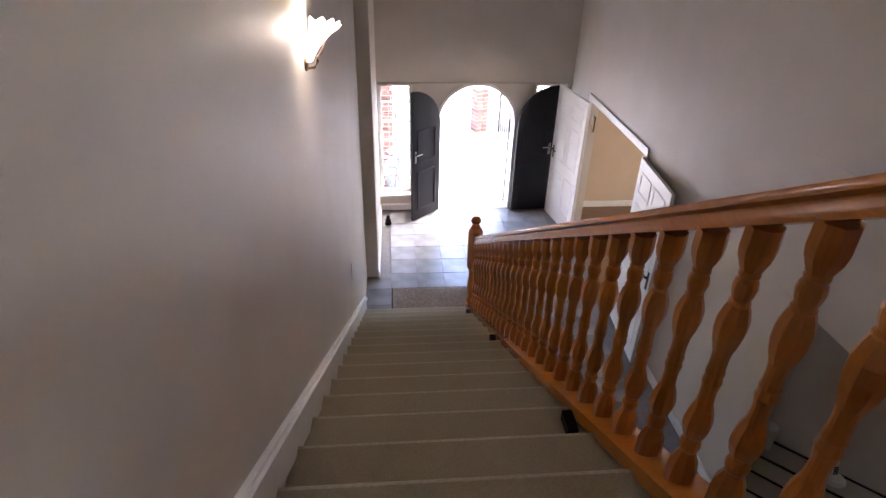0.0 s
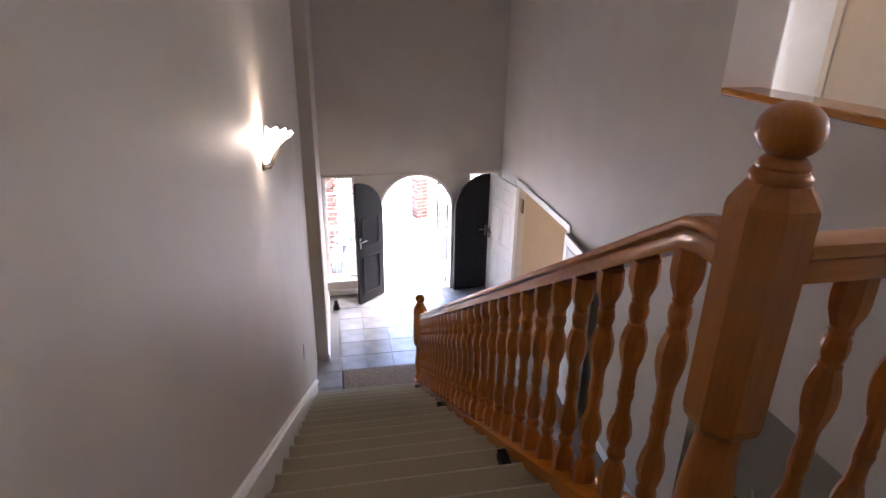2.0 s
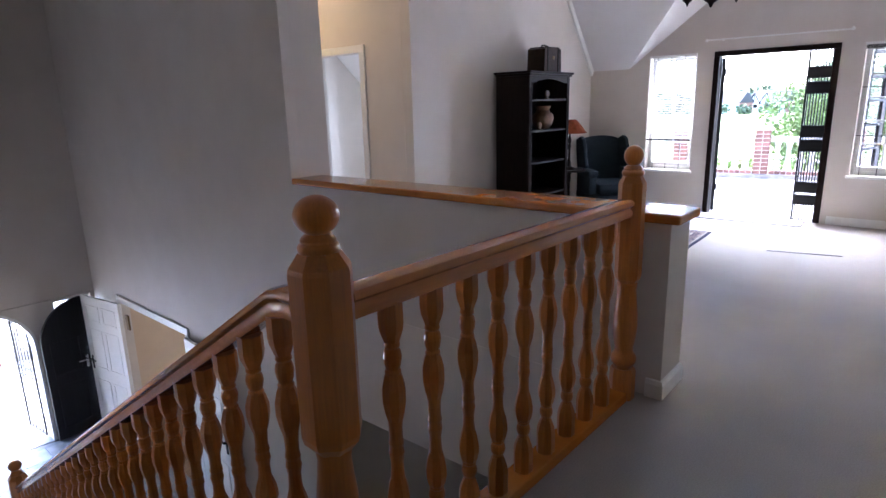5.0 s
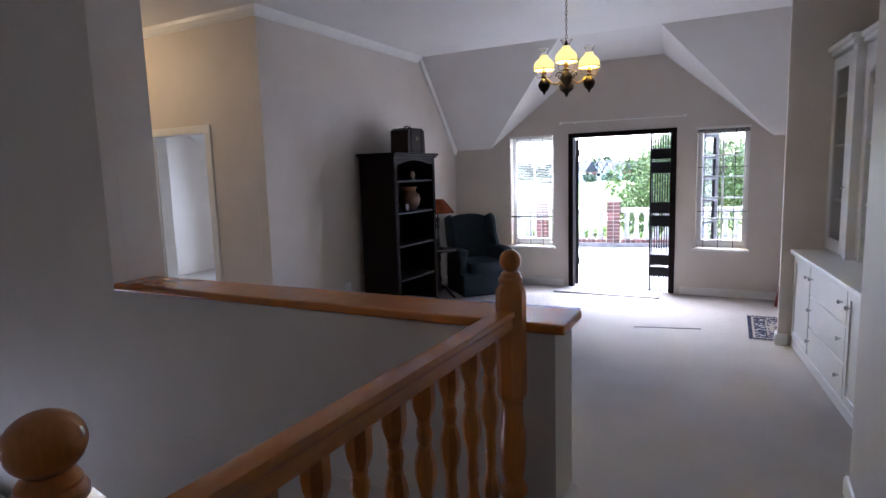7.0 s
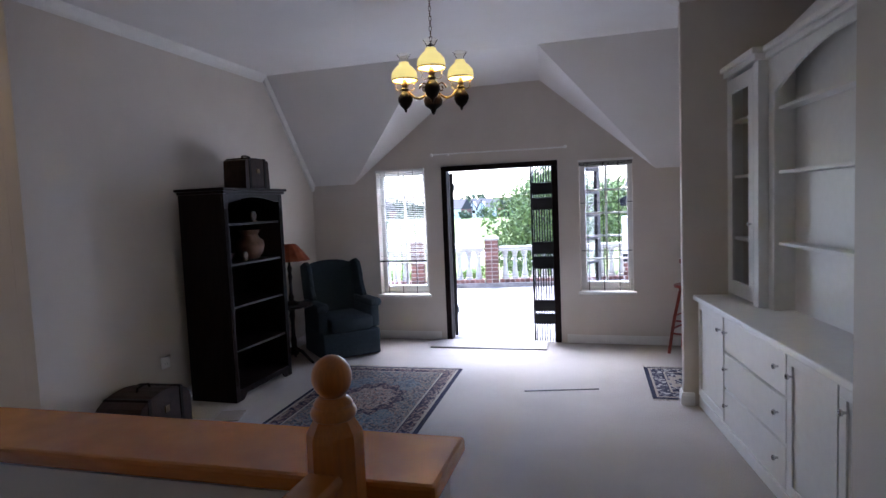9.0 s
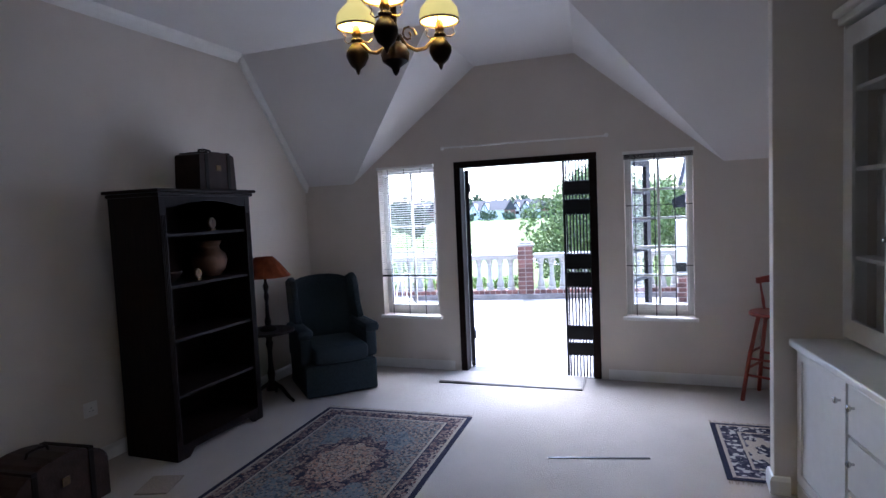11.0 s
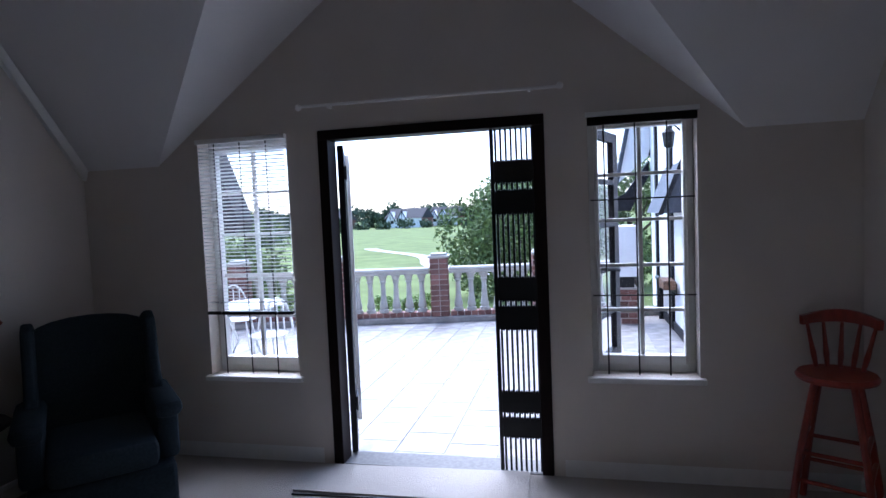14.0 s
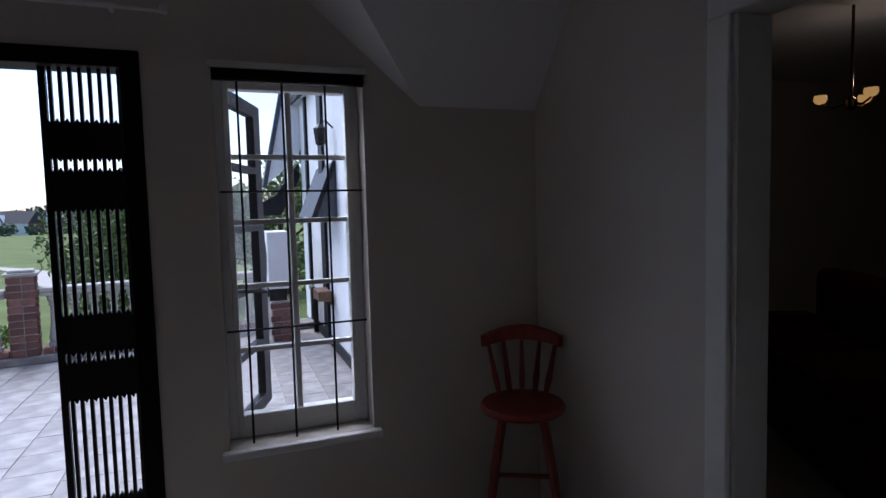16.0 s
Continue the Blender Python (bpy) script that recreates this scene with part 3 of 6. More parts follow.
gate = thing("security_gate", (XE + 0.03, 1.60, 0.01), "black folding trellis security gate pushed aside", "gate")
for i in range(8):
    part("bar", box((-0.008, 0.012 + i * 0.030, 0), (0.008, 0.024 + i * 0.030, 2.025)), M_IRON, gate)
part("stile", box((-0.014, -0.008, 0), (0.014, 0.012, 2.025), 0.003), M_IRON, gate)
part("stile", box((-0.014, 0.240, 0), (0.014, 0.262, 2.025), 0.003), M_IRON, gate)
for z0, z1 in ((0.21, 0.31), (0.36, 0.47), (0.86, 0.98), (1.03, 1.15), (1.54, 1.66), (1.72, 1.83)):
    bm = bmesh.new()
    for i in range(8):
        y = 0.003 + i * 0.030
        c = y + 0.015
        # lens-shaped lattice plates that close the gaps
        vs = [(c - 0.016, z0 - 0.02), (c, z0 + 0.004), (c + 0.016, z0 - 0.02), (c + 0.016, z1 + 0.02), (c, z1 - 0.004), (c - 0.016, z1 + 0.02)]
        a = [bm.verts.new((-0.011, u, w)) for u, w in vs]
        b = [bm.verts.new((0.011, u, w)) for u, w in vs]
        for k in range(6):
            bm.faces.new((a[k], a[(k + 1) % 6], b[(k + 1) % 6], b[k]))
        bm.faces.new(a[::-1])
        bm.faces.new(b)
    part("lattice_band", bm, M_IRON, gate)


def casement(name, y0, y1, z0, z1, label):
    t = thing(name, (XE, (y0 + y1) / 2, z0), label, "window", kind="structure")
    w, h = (y1 - y0) / 2, z1 - z0
    for nm, a, b in (("frame_side", (0.11, -w, 0), (0.16, -w + 0.036, h)), ("frame_side", (0.11, w - 0.036, 0), (0.16, w, h)), ("frame_top", (0.11, -w + 0.036, h - 0.04), (0.16, w - 0.036, h)), ("frame_bottom", (0.11, -w + 0.036, 0), (0.16, w - 0.036, 0.045))):
        part(nm, box(a, b, 0.004), M_TRIM, t)
    part("mullion", box((0.12, -0.012, 0.06), (0.15, 0.012, h - 0.04), 0.003), M_TRIM, t)
    for i in range(1, 5):
        z = 0.098 + (h - 0.168) * i / 5
        part("glazing_bar", box((0.122, -w + 0.036, z - 0.010), (0.148, w - 0.036, z + 0.010), 0.002), M_TRIM, t)
    for nm, a, b in (("sash_side", (0.095, -w + 0.0365, 0.046), (0.152, -w + 0.058, h - 0.041)), ("sash_side", (0.095, w - 0.058, 0.046), (0.152, w - 0.0365, h - 0.041)), ("sash_bottom", (0.097, -w + 0.0585, 0.046), (0.154, w - 0.0585, 0.098)), ("sash_top", (0.097, -w + 0.0585, h - 0.07), (0.154, w - 0.0585, h - 0.041))):
        part(nm, box(a, b, 0.005), M_TRIM, t)
    g = part("pane", box((0.134, -w + 0.036, 0.06), (0.138, w - 0.036, h - 0.04)), M_GLASS, t)
    g.visible_shadow = False
    part("window_sill", box((-0.035, -w - 0.03, -0.035), (0.105, w + 0.03, -0.001), 0.008), M_TRIM, t)
    return t


casement("window_1", 3.13, 3.76, 0.56, 2.09, "white multi-pane window with burglar bars and lowered blind")
casement("window_2", 0.74, 1.31, 0.60, 2.07, "white multi-pane window with burglar bars")


def burglar_bars(y0, y1, z0, z1):
    t = thing("burglar_bars", (XE + 0.025, (y0 + y1) / 2, z0), "thin dark metal burglar bars across the window", "burglar bars", "burglar bars")
    w, h = (y1 - y0) / 2, z1 - z0
    for k in (-0.55, 0.0, 0.55):
        part("upright", tube([(0, k * w * 1.1 + 0.03, 0.0), (0, k * w * 1.1 + 0.03, h)], 0.0045, 6), M_IRON, t)
    for k in (0.31, 0.68):
        part("crossbar", tube([(0, -w, h * k), (0, w, h * k)], 0.0045, 6), M_IRON, t)


burglar_bars(3.14, 3.75, 0.565, 2.085)
burglar_bars(0.75, 1.30, 0.605, 2.065)

blind = thing("venetian_blind", (XE - 0.012, 3.445, 0.97), "white venetian blind lowered over most of the window", "blind", "blinds")
part("headrail", box((-0.02, -0.315, 1.095), (0.01, 0.315, 1.125), 0.003), M_TRIM, blind)
me = None
for i in range(46):
    if me is None:
        ob = part("slat", box((-0.0125, -0.305, -0.0006), (0.0125, 0.305, 0.0006), 0, pose(0, 0, 0, 0, 15, 0)), M_TRIM, blind)
        me = ob.data
    else:
        ob = new("slat", me)
        ob.parent = blind
    ob.location = (0, 0, 0.025 + i * 0.0232)
part("bottom_rail", box((-0.013, -0.305, -0.008), (0.013, 0.305, 0.012), 0.003), M_IRON, blind, "dark bottom rail")
for y in (-0.2, 0.2):
    part("cord", tube([(-0.013, y, 0.0), (-0.013, y, 1.1)], 0.0012, 5), M_TRIM, blind)
blind2 = thing("venetian_blind", (XE - 0.012, 1.025, 2.01), "dark venetian blind drawn up to the window head", "blind", "blinds")
part("headrail", box((-0.02, -0.295, 0.045), (0.012, 0.295, 0.07), 0.003), M_TRIM, blind2, "white headrail")
for i in range(9):
    part("slat", box((-0.0125, -0.285, i * 0.005), (0.0125, 0.285, i * 0.005 + 0.0025)), M_DARK, blind2)

rod = thing("curtain_rod", (XE - 0.06, 2.22, 2.235), "thin white curtain rod above the terrace door", "curtain rod")
part("rod", tube([(0, -0.76, -0.005), (0, 0.78, 0.005)], 0.009, 8), M_TRIM, rod)
for y in (-0.77, 0.79):
    part("finial", lathe([(0.0, -0.02), (0.016, -0.012), (0.02, 0.0), (0.016, 0.012), (0.0, 0.02)], 10, pose(0, y, 0, 90, 0, 0), cap=False), M_TRIM, rod, smooth=True)
for y in (-0.6, 0.6):
    part("bracket", box((0.0, y - 0.008, -0.012), (0.058, y + 0.008, 0.008), 0.002), M_TRIM, rod)

# ---- passage and side doorways ----
def architrave(name, place, rz, w, h, label):
    t = thing(name, place, label, "door frame", kind="structure", rz=rz)
    part("jamb", box((-w / 2 - 0.075, -0.022, 0), (-w / 2 + 0.006, -0.002, h), 0.006), M_TRIM, t)
    part("jamb", box((w / 2 - 0.006, -0.022, 0), (w / 2 + 0.075, -0.002, h), 0.006), M_TRIM, t)
    part("head", box((-w / 2 - 0.075, -0.022, h), (w / 2 + 0.075, -0.002, h + 0.08), 0.006), M_TRIM, t)
    part("lining", box((-w / 2 + 0.001, 0.0, 0), (-w / 2 + 0.018, 0.125, h - 0.004)), M_TRIM, t)
    part("lining", box((w / 2 - 0.018, 0.0, 0), (w / 2 - 0.001, 0.125, h - 0.004)), M_TRIM, t)
    return t


architrave("door_2", (5.03, 5.79, 0), -90, 0.78, 2.08, "white door frame to a bright white room")
architrave("door_3", (7.365, YS, 0), 180, 0.83, 2.03, "white door frame to a dim sitting room")


def panel_leaf(name, place, rz, w, h, label, panels, handle=True, material=None):
    t = thing(name, place, label, "door", kind="structure", rz=rz)
    m = material or M_TRIM
    part("slab", box((0, -0.018, 0), (w, 0.018, h), 0.004), m, t)
    for x0, z0, x1, z1 in panels:
        for s in (-1, 1):
            bm = box((x0, s * 0.0185, z0), (x1, s * 0.024, z0 + 0.03), 0.002)
            for a, b in (((x0, z1 - 0.03), (x1, z1)), ((x0, z0 + 0.031), (x0 + 0.03, z1 - 0.031)), ((x1 - 0.03, z0 + 0.031), (x1, z1 - 0.031))):
                add_box(bm, (a[0], s * 0.0185, a[1]), (b[0], s * 0.024, b[1]), 0.002)
            part("panel_moulding", bm, m, t)
    if handle:
        for s in (-1, 1):
            hd = part("door_handle", box((w - 0.085, s * 0.019, 0.93), (w - 0.045, s * 0.026, 1.13), 0.003), M_IRON, t)
            part("lever", box((w - 0.19, s * 0.045, 1.06), (w - 0.055, s * 0.058, 1.08), 0.004), M_IRON, hd)
            part("spindle", box((w - 0.072, s * 0.026, 1.058), (w - 0.058, s * 0.05, 1.082)), M_IRON, hd)
    return t


SIX = lambda w, h: [(0.09, 0.2, w / 2 - 0.035, 0.78), (w / 2 + 0.035, 0.2, w - 0.09, 0.78), (0.09, 0.95, w / 2 - 0.035, 1.55), (w / 2 + 0.035, 0.95, w - 0.09, 1.55), (0.09, 1.65, w / 2 - 0.035, h - 0.12), (w / 2 + 0.035, 1.65, w - 0.09, h - 0.12)]

# ---- hall: front door, windows, double door ----
def arched_leaf(name, place, rz, flip, label):
    t = thing(name, place, label, "door", "front door leaves", kind="structure", rz=rz)
    w, spring = 0.57, 1.42
    pts = [(0, 0), (w, 0)] + [(0.57 * (1 - math.cos(a)), spring + 0.565 * math.sin(a)) for a in np.linspace(math.pi / 2, 0, 14)]
    pts = [(flip * u, v) for u, v in pts]
    part("slab", sheet(pts, [], lambda u, v: (u, -0.022, v), (0, 0.044, 0)), M_BLACK, t)
    for z0, z1 in ((0.14, 0.78), (0.92, 1.42)):
        for s in (-1, 1):
            a0, a1 = flip * 0.09, flip * 0.48
            bm = box((a0, s * 0.0225, z0), (a1, s * 0.034, z0 + 0.035), 0.004)
            add_box(bm, (a0, s * 0.0225, z1 - 0.035), (a1, s * 0.034, z1), 0.004)
            add_box(bm, (a0, s * 0.0225, z0 + 0.036), (a0 + flip * 0.035, s * 0.034, z1 - 0.036), 0.004)
            add_box(bm, (a1 - flip * 0.035, s * 0.0225, z0 + 0.036), (a1, s * 0.034, z1 - 0.036), 0.004)
            part("panel_moulding", bm, M_BLACK, t)
    for s in (-1, 1):
        hd = part("door_handle", box((flip * 0.50, s * 0.023, 0.94), (flip * 0.54, s * 0.030, 1.12), 0.003), M_CHROME, t, "metal handle plate")
        part("lever", box((flip * 0.40, s * 0.05, 1.05), (flip * 0.53, s * 0.062, 1.068), 0.003), M_CHROME, hd)
        part("spindle", box((flip * 0.512, s * 0.030, 1.05), (flip * 0.528, s * 0.056, 1.068)), M_CHROME, hd)
    return t


arched_leaf("door_4", (1.39, 9.46, LOW + 0.012), -138, 1, "black arched front door leaf standing open")
arched_leaf("door_5", (2.56, 9.40, LOW + 0.012), 5, 1, "black arched front door leaf folded back open")
bm = bmesh.new()
inner = [(1.384, LOW)] + [(1.95 - 0.566 * math.cos(a), -1.55 + 0.566 * math.sin(a)) for a in np.linspace(0, math.pi, 25)] + [(2.516, LOW)]
outr = [(1.345, LOW)] + [(1.95 - 0.605 * math.cos(a), -1.55 + 0.605 * math.sin(a)) for a in np.linspace(0, math.pi, 25)] + [(2.555, LOW)]
structure("trim_arch", sheet(outr + inner[::-1], [], Y(9.478), (0, 0.02, 0)), M_TRIM, "white arched door surround", "trim")


def hall_window(name, x0, x1):
    t = thing(name, ((x0 + x1) / 2, 9.5, -2.70), "white multi-pane hall window with metal bars", "window", kind="structure")
    w, h = (x1 - x0) / 2, 1.72
    for nm, a, b in (("frame_side", (-w, 0.08, 0), (-w + 0.04, 0.13, h)), ("frame_side", (w - 0.04, 0.08, 0), (w, 0.13, h)), ("frame_top", (-w + 0.04, 0.08, h - 0.04), (w - 0.04, 0.13, h)), ("frame_bottom", (-w + 0.04, 0.08, 0), (w - 0.04, 0.13, 0.05))):
        part(nm, box(a, b, 0.004), M_TRIM, t)
    part("mullion", box((-0.012, 0.09, 0.05), (0.012, 0.12, h - 0.04)), M_TRIM, t)
    for i in range(1, 6):
        part("glazing_bar", box((-w + 0.04, 0.092, h * i / 6 - 0.01), (w - 0.04, 0.118, h * i / 6 + 0.01)), M_TRIM, t)
    part("pane", box((-w + 0.04, 0.103, 0.05), (w - 0.04, 0.107, h - 0.04)), M_GLASS, t).visible_shadow = False
    part("window_sill", box((-w - 0.02, -0.05, -0.04), (w + 0.02, 0.078, -0.001), 0.008), M_TRIM, t)
    for k in (-0.4, 0.1, 0.5):
        part("burglar_bar", tube([(k * w, 0.04, 0.002), (k * w, 0.04, h - 0.002)], 0.005, 6), M_CHROME, t)
    for k in (0.25, 0.42, 0.58, 0.75, 0.9):
        part("burglar_bar", tube([(-w + 0.002, 0.04, h * k), (w - 0.002, 0.04, h * k)], 0.005, 6), M_CHROME, t)


hall_window("window_3", 0.50, 0.98)
hall_window("window_4", 2.80, 3.28)
structure("trim_picture_rail", box((0.476, 9.472, -0.965), (3.334, 9.499, -0.945), 0.004), M_WALL, "slim ledge above the hall windows", "trim")
t = thing("door_frame_hall", (XV, 7.605, LOW), "white frame of the open double doorway", "door frame", kind="structure", rz=-90)
w = 0.925
part("jamb", box((-w - 0.08, -0.022, 0), (-w, -0.002, 2.04), 0.006), M_TRIM, t)
part("jamb", box((w, -0.022, 0), (w + 0.08, -0.002, 2.04), 0.006), M_TRIM, t)
part("head", box((-w - 0.08, -0.024, 2.04), (w + 0.08, -0.002, 2.13), 0.006), M_TRIM, t)
part("latch_bracket", box((-0.70, -0.05, 1.72), (-0.62, -0.026, 1.92), 0.004), M_BRASS, t, "dark metal bracket")
panel_leaf("door_6", (3.29, 8.50, LOW + 0.01), 100, 0.90, 2.02, "white six-panel hall door standing open", SIX(0.90, 2.02))
panel_leaf("door_7", (3.29, 6.62, LOW + 0.01), -94, 0.90, 2.02, "white six-panel hall door folded back open", SIX(0.90, 2.02))

# ---- lounge furniture ----
bc = thing("bookcase", (6.79, 4.33, 0), "tall dark-stained wooden bookcase, mostly empty", "bookcase")
w, d, h = 0.45, 0.22, 1.86
part("side_panel", box((-w, -d, 0.0), (-w + 0.025, d, h - 0.05), 0.003), M_DARK, bc)
part("side_panel", box((w - 0.025, -d, 0.0), (w, d, h - 0.05), 0.003), M_DARK, bc)
part("back_panel", box((-w + 0.025, d - 0.012, 0.04), (w - 0.025, d, h - 0.05)), M_DARK, bc)
for s in (-1, 1):
    bm = box((s * w, -d - 0.02, 0.0), (s * (w - 0.055), -d - 0.001, h - 0.05), 0.003)
    for k in (0.014, 0.027, 0.040):
        add_box(bm, (s * (w - k) - 0.003, -d - 0.025, 0.14), (s * (w - k) + 0.003, -d - 0.0201, h - 0.18), 0.001)
    part("fluted_stile", bm, M_DARK, bc)
for z in (0.10, 0.44, 0.83, 1.20, 1.555):
    part("shelf", box((-w + 0.026, -d + 0.002, z - 0.022), (w - 0.026, d - 0.013, z), 0.003), M_DARK, bc)
bm = bmesh.new()
n = 15
u = np.linspace(-w + 0.056, w - 0.056, n)
lo = [h - 0.125 + 0.045 * math.cos(min(abs(x) / (w - 0.1), 1) * math.pi / 2) for x in u]
sheet([(a, b) for a, b in zip(u, lo)] + [(w - 0.056, h - 0.05), (-w + 0.056, h - 0.05)], [], lambda a, b: (a, -d - 0.018, b), (0, 0.02, 0), bm)
part("arched_apron", bm, M_DARK, bc)
part("plinth", sheet([(-w + 0.056, 0.0), (-w + 0.11, 0.0), (-w + 0.16, 0.05), (w - 0.16, 0.05), (w - 0.11, 0.0), (w - 0.056, 0.0), (w - 0.056, 0.10), (-w + 0.056, 0.10)], [], lambda a, b: (a, -d - 0.018, b), (0, 0.02, 0)), M_DARK, bc)
part("cornice", add_box(box((-w - 0.02, -d - 0.04, h - 0.05), (w + 0.02, d, h - 0.025), 0.006), (-w - 0.04, -d - 0.06, h - 0.0245), (w + 0.04, d + 0.01, h), 0.008), M_DARK, bc)


def plate_clock(place, r, label):
    t = thing("clock", place, label, "clock", "clocks")
    part("case", lathe([(r * 0.8, -0.012), (r, -0.006), (r, 0.006), (r * 0.85, 0.012)], 20, pose(0, 0, r + 0.012, 90, 0, 0)), M_BRASS, t, smooth=True)
    part("dial", lathe([(r * 0.8, 0.0), (r * 0.8, 0.002)], 20, pose(0, -0.0125, r + 0.012, 90, 0, 0)), M_CLAY, t, "brown clock dial")
    part("hand", box((-0.002, -0.0165, r + 0.012), (0.002, -0.0148, r + 0.012 + r * 0.6)), M_IRON, t)
    part("foot", box((-r * 0.6, -0.02, 0), (r * 0.6, 0.02, 0.014), 0.003), M_BRASS, t)


M_CLAY = mat("brown_clay", (0.20, 0.10, 0.05), 0.6, vary=0.4, grain=14, bump=0.25, bump_scale=60, stains=0.3)
plate_clock((6.98, 4.25, 1.555), 0.045, "small round brass clock with faded brown dial")
plate_clock((6.77, 4.22, 1.20), 0.036, "little round clock with faded brown dial")
vase = part("vase", lathe([(0.075, 0.0), (0.115, 0.05), (0.135, 0.12), (0.125, 0.17), (0.085, 0.205), (0.078, 0.23), (0.095, 0.265), (0.105, 0.272), (0.098, 0.27), (0.07, 0.23), (0.07, 0.20)], 24), M_CLAY, smooth=True)
vase.location = (7.02, 4.33, 1.20)
tagged(vase, "round brown clay pot on the dark bookcase shelf", "vase")
bowl = part("bowl", lathe([(0.05, 0.0), (0.09, 0.03), (0.115, 0.075), (0.11, 0.08), (0.08, 0.035), (0.02, 0.012)], 20), M_SOIL, smooth=True)
bowl.location = (6.58, 4.33, 1.20)
tagged(bowl, "dark wooden bowl on the bookcase shelf", "bowl")


def leather_case(name, place, rz, l, d, h, label, side=0.62, taper=1.0):
    t = thing(name, place, label, "case", rz=rz)
    pts = [(-l / 2, 0), (l / 2, 0), (l / 2 * taper, h * side)] + [(l / 2 * math.cos(a) * 0.995 * taper, h * side + h * (1 - side) * math.sin(a)) for a in np.linspace(0.25, math.pi - 0.25, 10)] + [(-l / 2 * taper, h * side)]
    bm = sheet(pts, [], lambda u, v: (u, -d / 2, v), (0, d, 0))
    part("body", bm, M_SOIL, t)
    for s in (-0.3, 0.3):
        bm = bmesh.new()
        prof = [(s * l - 0.016, 0), (s * l + 0.016, 0)]
        top = h * side + h * (1 - side) * math.sin(math.acos(abs(s) * 2 * 0.98)) + 0.006
        add_box(bm, (s * l - 0.018, -d / 2 - 0.006, 0.0), (s * l + 0.018, -d / 2 - 0.0005, top - 0.02), 0.002)
        add_box(bm, (s * l - 0.018, -d / 2 - 0.006, top - 0.019), (s * l + 0.018, d / 2, top), 0.002)
        part("strap", bm, M_DARK, t, "dark strap")
    part("clasp", box((-0.025, -d / 2 - 0.012, h * 0.52), (0.025, -d / 2 - 0.0065, h * 0.66), 0.002), M_BRASS, t, "brass clasp")
    zt = h + 0.004
    part("carry_handle", tube([(-0.07, 0, zt - 0.01), (-0.06, 0, zt + 0.018), (0.0, 0, zt + 0.026), (0.06, 0, zt + 0.018), (0.07, 0, zt - 0.01)], 0.008, 8), M_DARK, t, smooth=True)
    return t


leather_case("leather_case", (7.07, 4.35, 1.86), 0, 0.40, 0.24, 0.30, "worn brown leather case on top of the bookcase", side=0.9, taper=0.93)
leather_case("trunk", (5.58, 4.33, 0), 6, 0.60, 0.36, 0.36, "low domed brown leather trunk against the wall")

# wingback armchair
ch = thing("armchair", (8.16, 3.98, 0), "blue-grey upholstered wingback armchair with skirted base", "armchair", rz=-44)
part("base", box((-0.33, -0.36, 0.01), (0.33, 0.34, 0.30), 0.02), M_BLUE, ch, "skirted base")
part("seat_cushion", box((-0.25, -0.40, 0.30), (0.25, 0.22, 0.46), 0.05), M_BLUE, ch, smooth=True)
m = pose(0, 0.27, 0.28, -10, 0, 0)
pts = [(-0.29, 0.0), (0.29, 0.0), (0.30, 0.68)] + [(0.30 * math.cos(a), 0.68 + 0.09 * math.sin(a)) for a in np.linspace(0.2, math.pi - 0.2, 9)] + [(-0.30, 0.68)]
bm = sheet(pts, [], lambda u, v: (u, -0.07, v), (0, 0.14, 0))
bmesh.ops.transform(bm, matrix=m, verts=bm.verts)
back = part("backrest", bm, M_BLUE, ch)
bv = back.modifiers.new("soft", "BEVEL")
bv.width, bv.segments = 0.03, 3
for s in (-1, 1):
    part("arm", add_box(box((s * 0.25, -0.30, 0.30), (s * 0.36, 0.24, 0.56), 0.03), (s * 0.235, -0.345, 0.53), (s * 0.385, 0.24, 0.63), 0.045), M_BLUE, ch, "rolled arm", smooth=True)
    prof = [(0.30, 0.55), (0.0, 0.60), (-0.02, 0.66), (0.06, 0.78), (0.09, 0.92), (0.14, 1.02), (0.24, 1.05), (0.42, 1.0), (0.36, 0.7)]
    bm = sheet(prof, [], lambda u, v, s=s: (s * 0.27, u, v), (s * 0.06, 0, 0))
    wing = part("wing", bm, M_BLUE, ch)
    bv = wing.modifiers.new("soft", "BEVEL")
    bv.width, bv.segments = 0.02, 3

# pedestal table and lamp
tb = thing("side_table", (7.62, 4.28, 0), "small round dark pedestal table beside the armchair", "side table")
part("tabletop", lathe([(0.20, 0.615), (0.225, 0.62), (0.228, 0.63), (0.22, 0.64)], 28), M_DARK, tb, smooth=True)
part("pedestal", lathe([(0.05, 0.10), (0.045, 0.15), (0.026, 0.19), (0.034, 0.25), (0.022, 0.30), (0.020, 0.45), (0.032, 0.52), (0.024, 0.56), (0.05, 0.615)], 16), M_DARK, tb, smooth=True)
for i in range(3):
    a = 2 * math.pi * i / 3 + 0.5
    part("leg", tube([(0.03 * math.cos(a), 0.03 * math.sin(a), 0.16), (0.10 * math.cos(a), 0.10 * math.sin(a), 0.13), (0.18 * math.cos(a), 0.18 * math.sin(a), 0.05), (0.23 * math.cos(a), 0.23 * math.sin(a), 0.014)], 0.02, 8, 0.013), M_DARK, tb, smooth=True)
M_SHADE = mat("rust_fabric", (0.30, 0.075, 0.028), 0.9, spec=0.1, vary=0.45, grain=11, stains=0.3)
lp = thing("table_lamp", (7.62, 4.28, 0.64), "table lamp with a rust-red shade and dark turned stem", "table lamp")
part("base", lathe([(0.075, 0.0), (0.08, 0.012), (0.06, 0.03), (0.025, 0.045)], 20), M_DARK, lp, smooth=True)
